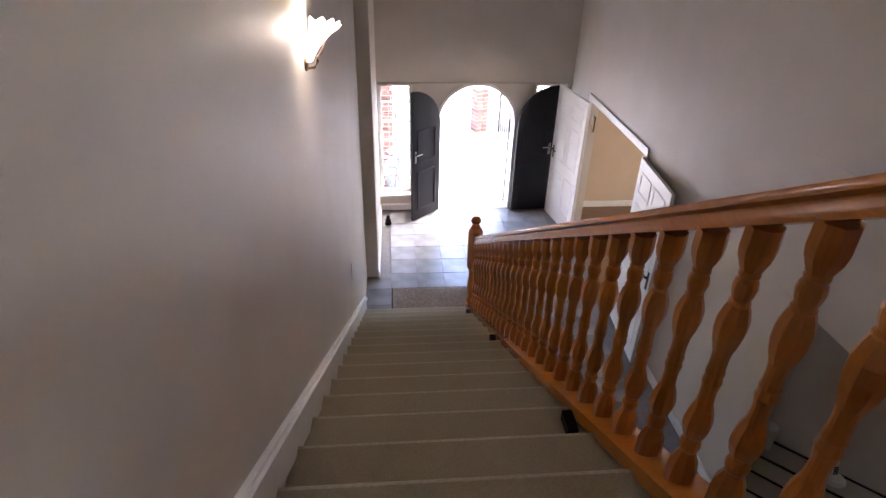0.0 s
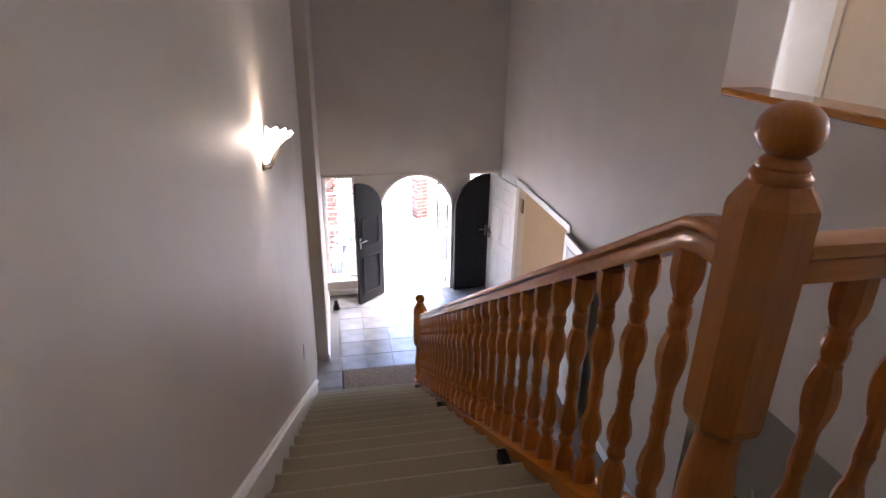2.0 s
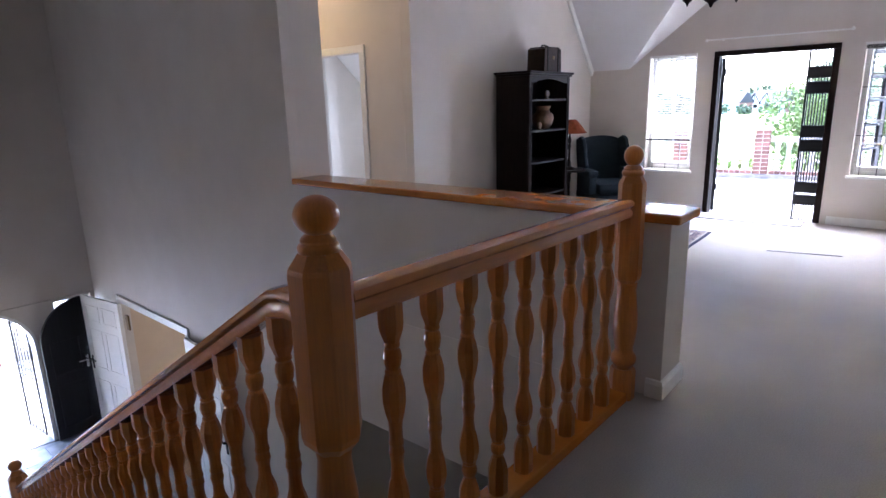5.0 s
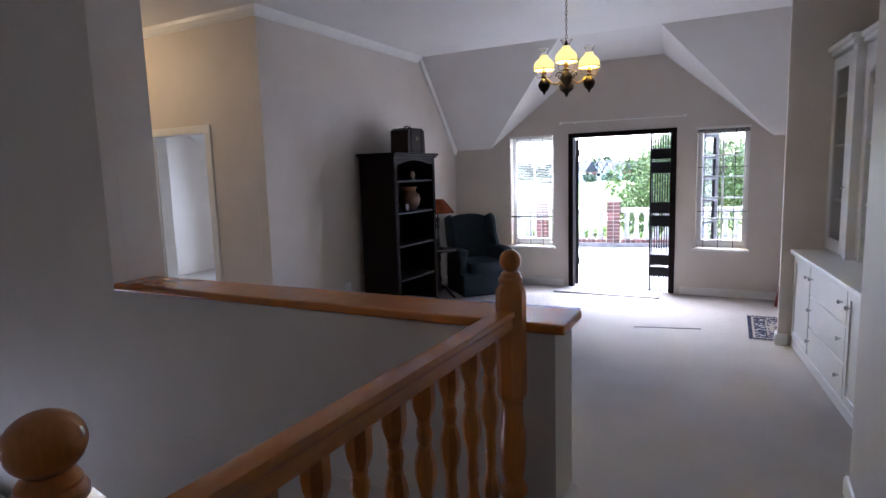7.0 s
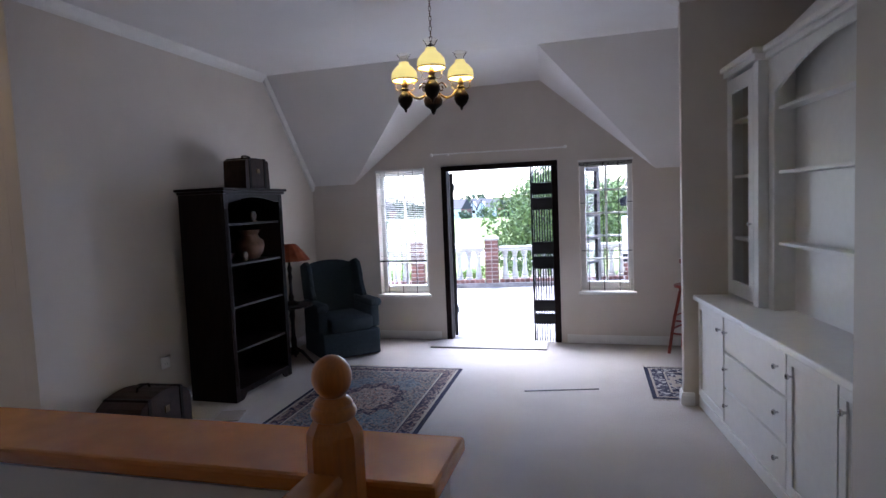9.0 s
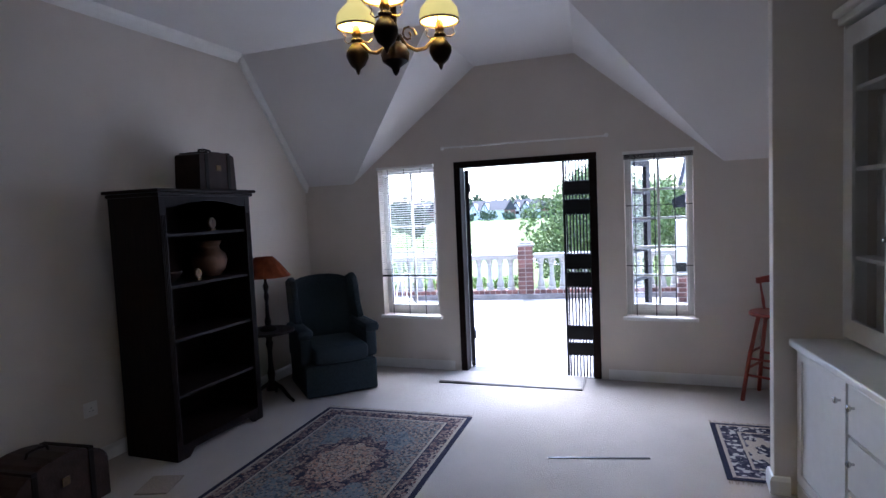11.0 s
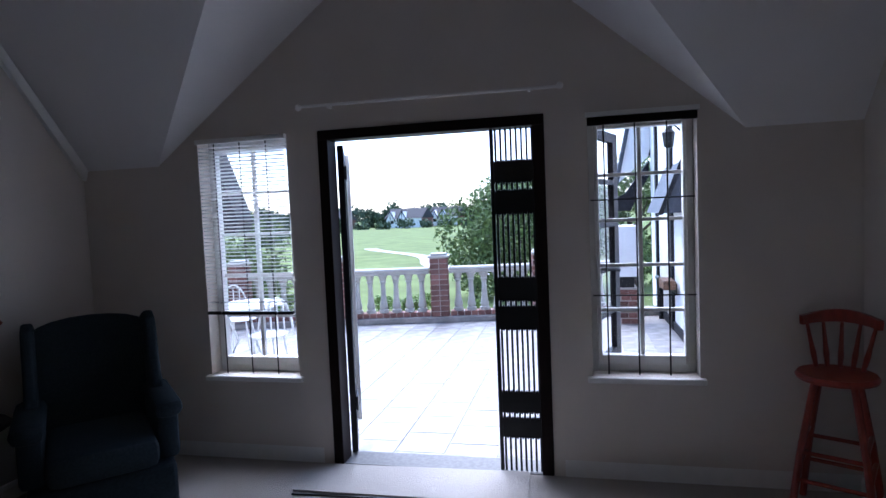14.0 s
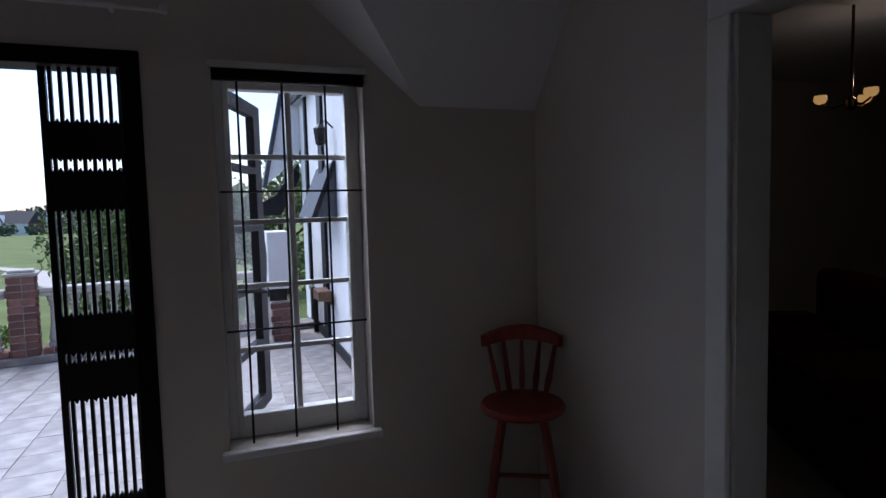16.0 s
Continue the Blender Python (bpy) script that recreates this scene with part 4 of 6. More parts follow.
part("stem", lathe([(0.022, 0.04), (0.030, 0.08), (0.018, 0.12), (0.014, 0.25), (0.024, 0.30), (0.016, 0.34), (0.026, 0.39), (0.012, 0.43), (0.010, 0.50)], 14), M_DARK, lp, smooth=True)
part("shade", lathe([(0.225, 0.475), (0.205, 0.50), (0.14, 0.585), (0.085, 0.645), (0.078, 0.65), (0.082, 0.645), (0.138, 0.58), (0.20, 0.495), (0.222, 0.474)], 16, cap=False), M_SHADE, lp, "rust-red panelled shade")

# bar stool
st = thing("bar_stool", (8.60, 0.185, 0), "red-painted wooden bar stool with spindle back", "bar stool", rz=-118)
part("seat", lathe([(0.13, 0.715), (0.168, 0.72), (0.175, 0.735), (0.165, 0.752), (0.10, 0.748)], 24), M_RED, st, smooth=True)
for i in range(4):
    a = math.pi / 4 + i * math.pi / 2
    c, s = math.cos(a), math.sin(a)
    part("leg", tube([(0.24 * c, 0.24 * s, 0.0), (0.215 * c, 0.215 * s, 0.17), (0.185 * c, 0.185 * s, 0.36), (0.11 * c, 0.11 * s, 0.72)], 0.017, 8), M_RED, st, smooth=True)
for z, r in ((0.22, 0.207), (0.36, 0.185)):
    for i in range(4):
        a, b = math.pi / 4 + i * math.pi / 2, math.pi / 4 + (i + 1) * math.pi / 2
        k = z + (0.05 if i % 2 else 0)
        part("stretcher", tube([(r * math.cos(a), r * math.sin(a), k), (r * math.cos(b), r * math.sin(b), k)], 0.011, 8), M_RED, st, smooth=True)
arc = lambda a, r: (r * math.cos(a), r * math.sin(a))
crest = [(*arc(a, 0.20), 0.985 + 0.012 * math.cos((a - math.pi / 2) * 2)) for a in np.linspace(math.pi / 2 - 0.95, math.pi / 2 + 0.95, 13)]
bm = bmesh.new()
ring = []
for i, p in enumerate(crest):
    a = np.linspace(math.pi / 2 - 0.95, math.pi / 2 + 0.95, 13)[i]
    hgt = 0.028 + 0.018 * math.cos((a - math.pi / 2) * 1.5) ** 2
    ring.append([bm.verts.new((*arc(a, r), p[2] + z)) for r, z in ((0.188, -0.02), (0.212, -0.02), (0.215, hgt), (0.191, hgt))])
for p, q in zip(ring, ring[1:]):
    for k in range(4):
        bm.faces.new((p[k], p[(k + 1) % 4], q[(k + 1) % 4], q[k]))
bm.faces.new(ring[0][::-1])
bm.faces.new(ring[-1])
part("crest_rail", bm, M_RED, st)
for a in np.linspace(math.pi / 2 - 0.8, math.pi / 2 + 0.8, 5):
    x0, y0 = arc(a, 0.135)
    x1, y1 = arc(a, 0.20)
    f = lambda k: (x0 + (x1 - x0) * k, y0 + (y1 - y0) * k, 0.748 + 0.225 * k)
    bm = bmesh.new()
    add_tube(bm, [f(0), f(0.3)], 0.010, 8, 0.014)
    add_tube(bm, [f(0.3), f(0.5), f(1.0)], 0.014, 8, 0.008)
    part("spindle", bm, M_RED, st, smooth=True)
st.scale = (1.0, 1.0, 0.955)

# chandelier
M_SHADEGL = glow("lit_cream_glass", (1.0, 0.80, 0.25), 0.09)
M_CHIM = clear("clear_lamp_glass", (1, 0.98, 0.92))
cd = thing("chandelier", (5.55, 1.97, 2.18), "brass chandelier with three lit cream glass oil-lamp shades", "chandelier")
part("ceiling_rose", lathe([(0.02, 0.90), (0.05, 0.93), (0.062, 0.969)], 20), M_BRASS, cd, smooth=True)
bm = bmesh.new()
for i in range(17):
    z = 0.42 + i * 0.029
    a = i % 2 * math.pi / 2
    loop = [(0.008 * math.cos(t) * math.cos(a), 0.008 * math.cos(t) * math.sin(a), z + 0.018 * math.sin(t)) for t in np.linspace(0, 2 * math.pi, 9)]
    add_tube(bm, loop, 0.0022, 5)
part("chain", bm, M_BRASS, cd)
part("stem", lathe([(0.004, 0.0), (0.012, 0.012), (0.018, 0.03), (0.052, 0.055), (0.058, 0.085), (0.045, 0.115), (0.020, 0.13), (0.026, 0.15), (0.014, 0.17), (0.012, 0.38), (0.02, 0.40), (0.008, 0.42)], 18), M_DARK, cd, "dark turned body", smooth=True)
for i in range(3):
    a = radians(196 + 120 * i)
    c, s = math.cos(a), math.sin(a)
    P = lambda r, z: (r * c, r * s, z)
    arm = part("arm", tube([P(0.02, 0.16), P(0.05, 0.12), P(0.09, 0.105), P(0.13, 0.115), P(0.165, 0.15), P(0.20, 0.165)], 0.008, 8), M_BRASS, cd, smooth=True)
    part("scroll", tube([P(0.03 + 0.035 * (1 - k / 12) * math.cos(k * 0.75) + 0.03, 0.165 + 0.035 * (1 - k / 14) * math.sin(k * 0.75)) for k in range(11)], 0.005, 6), M_BRASS, arm, smooth=True)
    o = pose(0.20 * c, 0.20 * s, 0)
    font = part("oil_font", lathe([(0.003, 0.035), (0.008, 0.045), (0.010, 0.055), (0.032, 0.075), (0.046, 0.105), (0.046, 0.125), (0.03, 0.15), (0.018, 0.165), (0.026, 0.175), (0.012, 0.19)], 16, o), M_DARK, cd, "dark turned oil font", smooth=True)
    part("burner", lathe([(0.016, 0.19), (0.020, 0.20), (0.016, 0.225), (0.010, 0.235)], 14, o), M_BRASS, font, smooth=True)
    part("shade_ring", lathe([(0.078, 0.226), (0.083, 0.226), (0.083, 0.234), (0.078, 0.234), (0.078, 0.226)], 24, o, cap=False), M_BRASS, font)
    for k in range(3):
        b = a + 2 * math.pi * k / 3
        q = lambda r, z: (0.20 * c + r * math.cos(b), 0.20 * s + r * math.sin(b), z)
        part("shade_wire", tube([q(0.015, 0.175), q(0.05, 0.172), q(0.068, 0.188), q(0.062, 0.205), q(0.079, 0.228)], 0.0025, 5), M_BRASS, font)
    part("shade", lathe([(0.076, 0.232), (0.082, 0.25), (0.076, 0.28), (0.056, 0.305), (0.034, 0.325), (0.030, 0.34), (0.028, 0.34), (0.032, 0.324), (0.054, 0.302), (0.073, 0.279), (0.079, 0.25), (0.073, 0.232)], 24, o, cap=False), M_SHADEGL, font, "lit cream glass shade", smooth=True)
    part("chimney", lathe([(0.022, 0.335), (0.024, 0.355), (0.034, 0.372), (0.044, 0.385), (0.040, 0.388), (0.030, 0.374), (0.020, 0.355)], 18, o, cap=False), M_CHIM, font, "clear crimped glass chimney", smooth=True)
    bulb("bulb_chandelier", (5.55 + 0.20 * c, 1.97 + 0.20 * s, 2.18 + 0.30), 0.62, (1.0, 0.80, 0.45), 0.02)

# stair sconce
sc = thing("wall_sconce", (0.325, 3.75, 0.675), "lit fluted white glass wall sconce with brass holder", "wall lamp")
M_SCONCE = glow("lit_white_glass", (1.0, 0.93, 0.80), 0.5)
bm = bmesh.new()
n = 32
rings = []
for r, z in ((0.024, 0.015), (0.036, 0.04), (0.058, 0.07), (0.092, 0.105), (0.135, 0.140), (0.172, 0.158)):
    ring = []
    for i in range(n + 1):
        a = math.pi * i / n - math.pi / 2
        k = r * (1 + 0.05 * math.cos(i * math.pi / 2) * (r / 0.16))
        ring.append(bm.verts.new((0.012 + k * 0.85 * math.cos(a), k * 1.05 * math.sin(a), z + 0.008 * math.cos(i * math.pi / 2) * (r > 0.15))))
    rings.append(ring)
for p, q in zip(rings, rings[1:]):
    for i in range(n):
        bm.faces.new((p[i], p[i + 1], q[i + 1], q[i]))
sh = part("shade", bm, M_SCONCE, sc, "fluted flared white glass", smooth=True)
so = sh.modifiers.new("thickness", "SOLIDIFY")
so.thickness = 0.003
part("bracket", tube([(0.002, 0, -0.02), (0.04, 0, -0.015), (0.055, 0, 0.01), (0.05, 0, 0.03)], 0.006, 8), M_BRASS, sc, smooth=True)
part("back_plate", lathe([(0.03, 0.0), (0.032, 0.006), (0.02, 0.012)], 16, pose(0.001, 0, 0.0, 0, 90, 0)), M_BRASS, sc, smooth=True)
for y in (-0.03, 0.03):
    part("wire", tube([(0.05, y * 0.4, 0.02), (0.085, y, 0.07), (0.10, y * 1.6, 0.11)], 0.0025, 5), M_BRASS, sc)

# unseen ceiling lamp, added to account for warm light on the landing
clm = thing("ceiling_lamp", (0.9, -0.75, 2.70), "plain lit opal ceiling lamp assumed out of view over the landing", "ceiling lamp")
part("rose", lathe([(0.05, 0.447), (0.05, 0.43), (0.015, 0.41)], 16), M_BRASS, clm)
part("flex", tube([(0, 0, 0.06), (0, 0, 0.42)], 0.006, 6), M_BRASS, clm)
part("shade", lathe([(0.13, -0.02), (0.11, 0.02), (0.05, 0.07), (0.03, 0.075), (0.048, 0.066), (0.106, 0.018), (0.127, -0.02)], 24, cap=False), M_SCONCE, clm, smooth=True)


# ---- built-in cabinet ----
cab = thing("base_cabinet", (6.925, 0.335, 0), "white built-in base cabinet with doors and drawers", "cabinet", rz=8)
L = 2.52
part("carcass", box((-L, -0.42, 0.08), (0, -0.022, 0.832)), M_TRIM, cab)
part("plinth", box((-L, -0.40, 0.0), (0, -0.004, 0.078), 0.004), M_TRIM, cab)


def shaker(x0, x1, z0, z1, parent, name, knobs):
    p = part(name, box((x0, -0.02, z0), (x1, -0.004, z1), 0.002), M_TRIM, parent)
    if name == "door":
        k = 0.055
        bm = box((x0, -0.0038, z0), (x1, 0.006, z0 + k), 0.002)
        add_box(bm, (x0, -0.0038, z1 - k), (x1, 0.006, z1), 0.002)
        add_box(bm, (x0, -0.0038, z0 + k), (x0 + k, 0.006, z1 - k), 0.002)
        add_box(bm, (x1 - k, -0.0038, z0 + k), (x1, 0.006, z1 - k), 0.002)
        part("door_frame", bm, M_TRIM, p)
    else:
        part("drawer_front", box((x0 + 0.004, -0.0038, z0 + 0.004), (x1 - 0.004, 0.004, z1 - 0.004), 0.003), M_TRIM, p)
    for kx, kz in knobs:
        part("knob", lathe([(0.006, 0.0), (0.006, 0.012), (0.014, 0.020), (0.015, 0.027), (0.008, 0.032)], 14, pose(kx, 0.005, kz, -90, 0, 0)), M_CHROME, p, "round metal knob", smooth=True)
    return p


shaker(-0.60, -0.03, 0.10, 0.825, cab, "door", [(-0.55, 0.72)])
for z0, z1 in ((0.10, 0.337), (0.345, 0.582), (0.590, 0.825)):
    shaker(-1.56, -0.615, z0, z1, cab, "drawer", [(-1.47, (z0 + z1) / 2 + 0.02), (-0.68, (z0 + z1) / 2 + 0.02)])
shaker(-2.06, -1.575, 0.10, 0.825, cab, "door", [(-1.63, 0.72)])
shaker(-2.50, -2.075, 0.10, 0.825, cab, "door", [(-2.13, 0.72)])
top = part("worktop", box((-L, -0.44, 0.833), (0.005, 0.036, 0.872), 0.008), M_TRIM, None)
top.matrix_world = pose(6.925, 0.335, 0, 0, 0, 8)
tagged(top, "smooth white painted top of the built-in cabinet", "worktop")
up = thing("dresser_top", (6.925, 0.335, 0.873), "white built-in dresser with glazed door and arched open shelves", "cabinet", rz=8)
H2 = 1.68
part("back_panel", box((-L, -0.415, 0), (-0.01, -0.40, H2)), M_TRIM, up)
for a, b, f in ((-0.030, -0.008, -0.215), (-0.605, -0.515, -0.215), (-0.70, -0.607, -0.275), (-2.50, -2.25, -0.275)):
    part("upright", box((a, -0.40, 0), (b, f, H2 - 0.08), 0.003), M_TRIM, up)
gd = part("door", sheet(rect(-0.512, 0.02, -0.033, H2 - 0.1), [rect(-0.43, 0.12, -0.11, H2 - 0.2)], lambda u, v: (u, -0.236, v), (0, 0.02, 0)), M_TRIM, up, "glazed cabinet door")
part("pane", box((-0.43, -0.229, 0.12), (-0.11, -0.225, H2 - 0.2)), M_GLASS, gd)
part("knob", lathe([(0.006, 0.0), (0.006, 0.012), (0.014, 0.020), (0.008, 0.03)], 14, pose(-0.48, -0.215, 0.55, -90, 0, 0)), M_CHROME, gd, smooth=True)
u = np.linspace(-2.25, -0.70, 21)
arc_low = [(a, H2 - 0.30 + 0.17 * math.sin(math.pi * (a + 2.25) / 1.55)) for a in u]
part("arch_board", sheet(arc_low + [(-0.70, H2 - 0.08), (-2.25, H2 - 0.08)], [], lambda a, b: (a, -0.292, b), (0, 0.018, 0)), M_TRIM, up)
for z in (0.42, 0.87, 1.27):
    part("shelf", box((-2.248, -0.398, z), (-0.702, -0.30, z + 0.02), 0.002), M_TRIM, up)
    part("shelf", box((-0.513, -0.398, z), (-0.032, -0.25, z + 0.02), 0.002), M_TRIM, up)
part("cornice", add_box(box((-0.62, -0.41, H2 - 0.078), (-0.004, -0.19, H2 - 0.04), 0.006), (-0.64, -0.41, H2 - 0.0395), (-0.002, -0.165, H2), 0.01), M_TRIM, up)
part("cornice", add_box(box((-L, -0.41, H2 - 0.078), (-0.621, -0.25, H2 - 0.04), 0.006), (-L, -0.41, H2 - 0.0395), (-0.641, -0.225, H2), 0.01), M_TRIM, up)


# ---- rugs and mats ----
def woven(name, a, b, c, scale, dark=(0.02, 0.022, 0.04)):
    m = bpy.data.materials.new(name)
    m.use_nodes = True
    n, l = m.node_tree.nodes, m.node_tree.links
    p = n["Principled BSDF"]
    p.inputs["Roughness"].default_value, p.inputs["Specular IOR Level"].default_value = 0.95, 0.1
    tc = n.new("ShaderNodeTexCoord")
    v = n.new("ShaderNodeTexVoronoi")
    v.inputs["Scale"].default_value = scale
    l.new(tc.outputs["Object"], v.inputs["Vector"])
    r = n.new("ShaderNodeValToRGB")
    r.color_ramp.interpolation = "CONSTANT"
    e = r.color_ramp.elements
    e[0].color, e[1].color = (*dark, 1), (*a, 1)
    e[0].position, e[1].position = 0.0, 0.28
    for pos, col in ((0.52, b), (0.74, c)):
        k = e.new(pos)
        k.color = (*col, 1)
    sep = n.new("ShaderNodeSeparateColor")
    l.new(v.outputs["Color"], sep.inputs[0])
    l.new(sep.outputs[0], r.inputs["Fac"])
    nz = n.new("ShaderNodeTexNoise")
    nz.inputs["Scale"].default_value = 350
    l.new(tc.outputs["Object"], nz.inputs["Vector"])
    bp = n.new("ShaderNodeBump")
    bp.inputs["Strength"].default_value = 0.5
    bp.inputs["Distance"].default_value = 0.004
    l.new(nz.outputs["Fac"], bp.inputs["Height"])
    l.new(bp.outputs[0], p.inputs["Normal"])
    l.new(r.outputs[0], p.inputs["Base Color"])
    return m


M_NAVY = mat("navy_wool", (0.02, 0.022, 0.045), 0.95, spec=0.1, vary=0.3, grain=120, bump=0.4, bump_scale=400)
M_FIELD = woven("rug_field", (0.13, 0.145, 0.15), (0.24, 0.185, 0.15), (0.16, 0.12, 0.10), 75, (0.045, 0.05, 0.06))
M_BORDER = woven("rug_border", (0.22, 0.17, 0.14), (0.10, 0.05, 0.05), (0.27, 0.22, 0.18), 60)
M_MEDAL = woven("rug_medallion", (0.27, 0.165, 0.125), (0.31, 0.25, 0.20), (0.19, 0.165, 0.15), 80, (0.07, 0.06, 0.065))
M_BLOOM = woven("rug_bloom", (0.12, 0.14, 0.155), (0.20, 0.17, 0.15), (0.13, 0.145, 0.155), 70, (0.06, 0.075, 0.09))
M_PALE = mat("pale_wool", (0.33, 0.285, 0.24), 0.95, spec=0.1, vary=0.25, grain=90)
M_DARKW = woven("rug_dark_scrolls", (0.20, 0.15, 0.125), (0.05, 0.04, 0.055), (0.11, 0.07, 0.07), 58)
M_DARKS = woven("rug_navy_scrolls", (0.03, 0.03, 0.05), (0.30, 0.29, 0.28), (0.06, 0.055, 0.08), 42)


def star(rx, ry, lobes, depth, n=64):
    return [(rx * (1 + depth * math.cos(lobes * a)) * math.cos(a), ry * (1 + depth * math.cos(lobes * a)) * math.sin(a)) for a in np.linspace(0, 2 * math.pi, n, endpoint=False)]


def rug(place, rz, l, w, label, small=False):
    t = thing("rug", place, label, "rug", "rugs", rz=rz)
    z = [0.007]

    def layer(name, pts, m, holes=()):
        z[0] += 0.0006
        part(name, sheet(pts, holes, lambda u, v: (u, v, z[0] - 0.0005), (0, 0, 0.0005)), m, t)

    part("backing", box((-l / 2, -w / 2, 0.001), (l / 2, w / 2, 0.007), 0.002), M_NAVY, t, "navy edge binding")
    R = lambda k: rect(-l / 2 + k, -w / 2 + k, l / 2 - k, w / 2 - k)
    layer("outer_band", R(0.035), M_PALE)
    layer("scroll_border", R(0.055), M_BORDER if not small else M_DARKS)
    layer("dark_scroll_band", R(0.085), M_DARKW if not small else M_DARKS)
    layer("inner_line", R(0.15), M_NAVY)
    layer("inner_band", R(0.158), M_PALE)
    layer("field", R(0.175), M_FIELD if not small else M_DARKS)
    if small:
        layer("medallion", star(l * 0.2, w * 0.2, 8, 0.18), M_PALE)
        layer("medallion_core", star(l * 0.09, w * 0.09, 6, 0.2), M_DARKS)
    else:
        for sx in (-1, 1):
            for sy in (-1, 1):
                layer("bloom", [(sx * l * 0.20 + p, sy * w * 0.17 + q) for p, q in star(0.17, 0.12, 5, 0.12)], M_BLOOM)
        layer("medallion_ring", star(0.40, 0.30, 12, 0.10), M_DARKW)
        layer("medallion", star(0.29, 0.21, 10, 0.08), M_MEDAL)
    for s in (-1, 1):
        bm = bmesh.new()
        y = -w / 2 + 0.006
        while y < w / 2:
            k = random.uniform(0.03, 0.055)
            x0 = s * l / 2
            a = random.uniform(-0.012, 0.012)
            add_tube(bm, [(x0, y, 0.004), (x0 + s * k * 0.5, y + a, 0.006), (x0 + s * k, y + a * 1.6, 0.003)], 0.0022, 4)
            y += random.uniform(0.007, 0.012)
        part("fringe", bm, M_PALE, t, "knotted pale fringe").select_set(False)
    return t


rug((6.63, 2.99, 0), 3, 1.95, 1.26, "worn oriental rug in navy, rose and grey with fringes")
rug((7.50, 0.40, 0), 2, 0.92, 0.56, "small navy and white oriental rug with fringes", small=True)
mt = thing("carpet_offcut", (8.68, 2.34, 0), "pale carpet offcut lying before the terrace door", "mat", rz=2)
part("carpet_sheet", sheet([(-0.20, -0.66), (0.185, -0.66), (0.185, 0.66), (-0.17, 0.68)], [], lambda u, v: (u, v, 0.001), (0, 0, 0.012)), M_CARPET2, mt)
part("bound_edge", box((-0.212, -0.66, 0.0005), (-0.200, 0.67, 0.010), 0.002), M_IRON, mt, "dark bound edge")
# Raised dark strip stands for the edge line of an inset carpet patch.
strip = part("floor_strip", box((-0.011, -0.32, 0.0005), (0.011, 0.32, 0.006), 0.002), M_IRON)
strip.matrix_world = pose(7.14, 1.40, 0, 0, 0, 14)
tagged(strip, "thin dark strip marking the edge of an inset carpet patch", "floor strip")
ol = thing("wall_outlet", (6.16, YN - 0.001, 0.39), "white wall socket on the lounge wall", "wall socket", "wall sockets")
part("plate", box((-0.05, -0.009, -0.05), (0.05, 0, 0.05), 0.003), M_TRIM, ol)
for dx, dz in ((0, 0.012), (-0.012, -0.01), (0.012, -0.01)):
    part("socket_hole", lathe([(0.0035, 0), (0.0035, 0.001)], 8, pose(dx, -0.0105, dz, 90, 0, 0)), M_IRON, ol)
tile_piece = part("tile_offcut", box((-0.12, -0.1, 0.0005), (0.12, 0.1, 0.010), 0.002), M_PALE)
tile_piece.matrix_world = pose(6.05, 3.95, 0, 0, 0, 20)
tagged(tile_piece, "flat pale carpet sample lying beside the bookcase", "carpet sample")

# ---- hall things ----
M_TAN = mat("tan_mat_pile", (0.34, 0.265, 0.20), 0.95, spec=0.1, vary=0.35, grain=40, bump=0.6, bump_scale=300, stains=0.2)
mat_hall = thing("door_mat", (1.13, 6.98, LOW), "tan tufted mat with dark border at the stair foot", "door mat")
part("border", box((-0.49, -0.29, 0.0005), (0.49, 0.29, 0.008), 0.002), M_IRON, mat_hall, "dark bound border")
part("carpet_sheet", box((-0.475, -0.275, 0.0085), (0.475, 0.275, 0.014), 0.002), M_TAN, mat_hall)
ds = part("door_stop", lathe([(0.05, 0), (0.055, 0.02), (0.04, 0.05), (0.045, 0.075), (0.025, 0.10), (0.032, 0.125), (0.012, 0.15)], 14), M_IRON, smooth=True)
ds.location = (0.60, 9.00, LOW)
tagged(ds, "small dark cast figure doorstop on the tiles", "doorstop")
sw = thing("light_switch", (0.322, 5.35, -1.45), "white light switch on the stairwell wall", "light switch")
part("plate", box((0, -0.04, -0.06), (0.008, 0.04, 0.06), 0.003), M_TRIM, sw)
part("rocker", box((0.0085, -0.012, -0.02), (0.013, 0.012, 0.02), 0.002), M_TRIM, sw)
sw2 = copy_thing(ol, pose(7.0, 9.499, LOW + 0.45, 0, 0, 0))
tagged(sw2, "white wall socket in the beige lower room")
structure("baseboard_beige_room", box((3.45, 9.475, LOW), (7.99, 9.499, LOW + 0.1), 0.004), M_TRIM, "white skirting board", "skirting")

desk = thing("console_table", (3.72, 3.64, LOW), "narrow black metal console table with glass shelves", "console table", rz=-45)
for xx in (-0.5, 0.5):
    for yy in (-0.105, 0.105):
        part("leg", tube([(xx, yy, 0), (xx, yy, 0.78)], 0.010, 8), M_IRON, desk)
for z in (0.78, 0.40):
    for yy in (-0.105, 0.105):
        part("rail", tube([(-0.5, yy, z), (0.5, yy, z)], 0.010, 8), M_IRON, desk)
    for xx in (-0.5, 0.5):
        part("rail", tube([(xx, -0.105, z), (xx, 0.105, z)], 0.010, 8), M_IRON, desk)
    part("glass_shelf", box((-0.49, -0.10, z + 0.010), (0.49, 0.10, z + 0.016), 0.002), M_GLASS, desk)
roll = part("paper_roll", lathe([(0.012, 0.0), (0.05, 0.0), (0.052, 0.01), (0.052, 0.19), (0.05, 0.20), (0.012, 0.20)], 20), M_TRIM, smooth=True)
roll.location = (3.44, 3.93, LOW + 0.797)
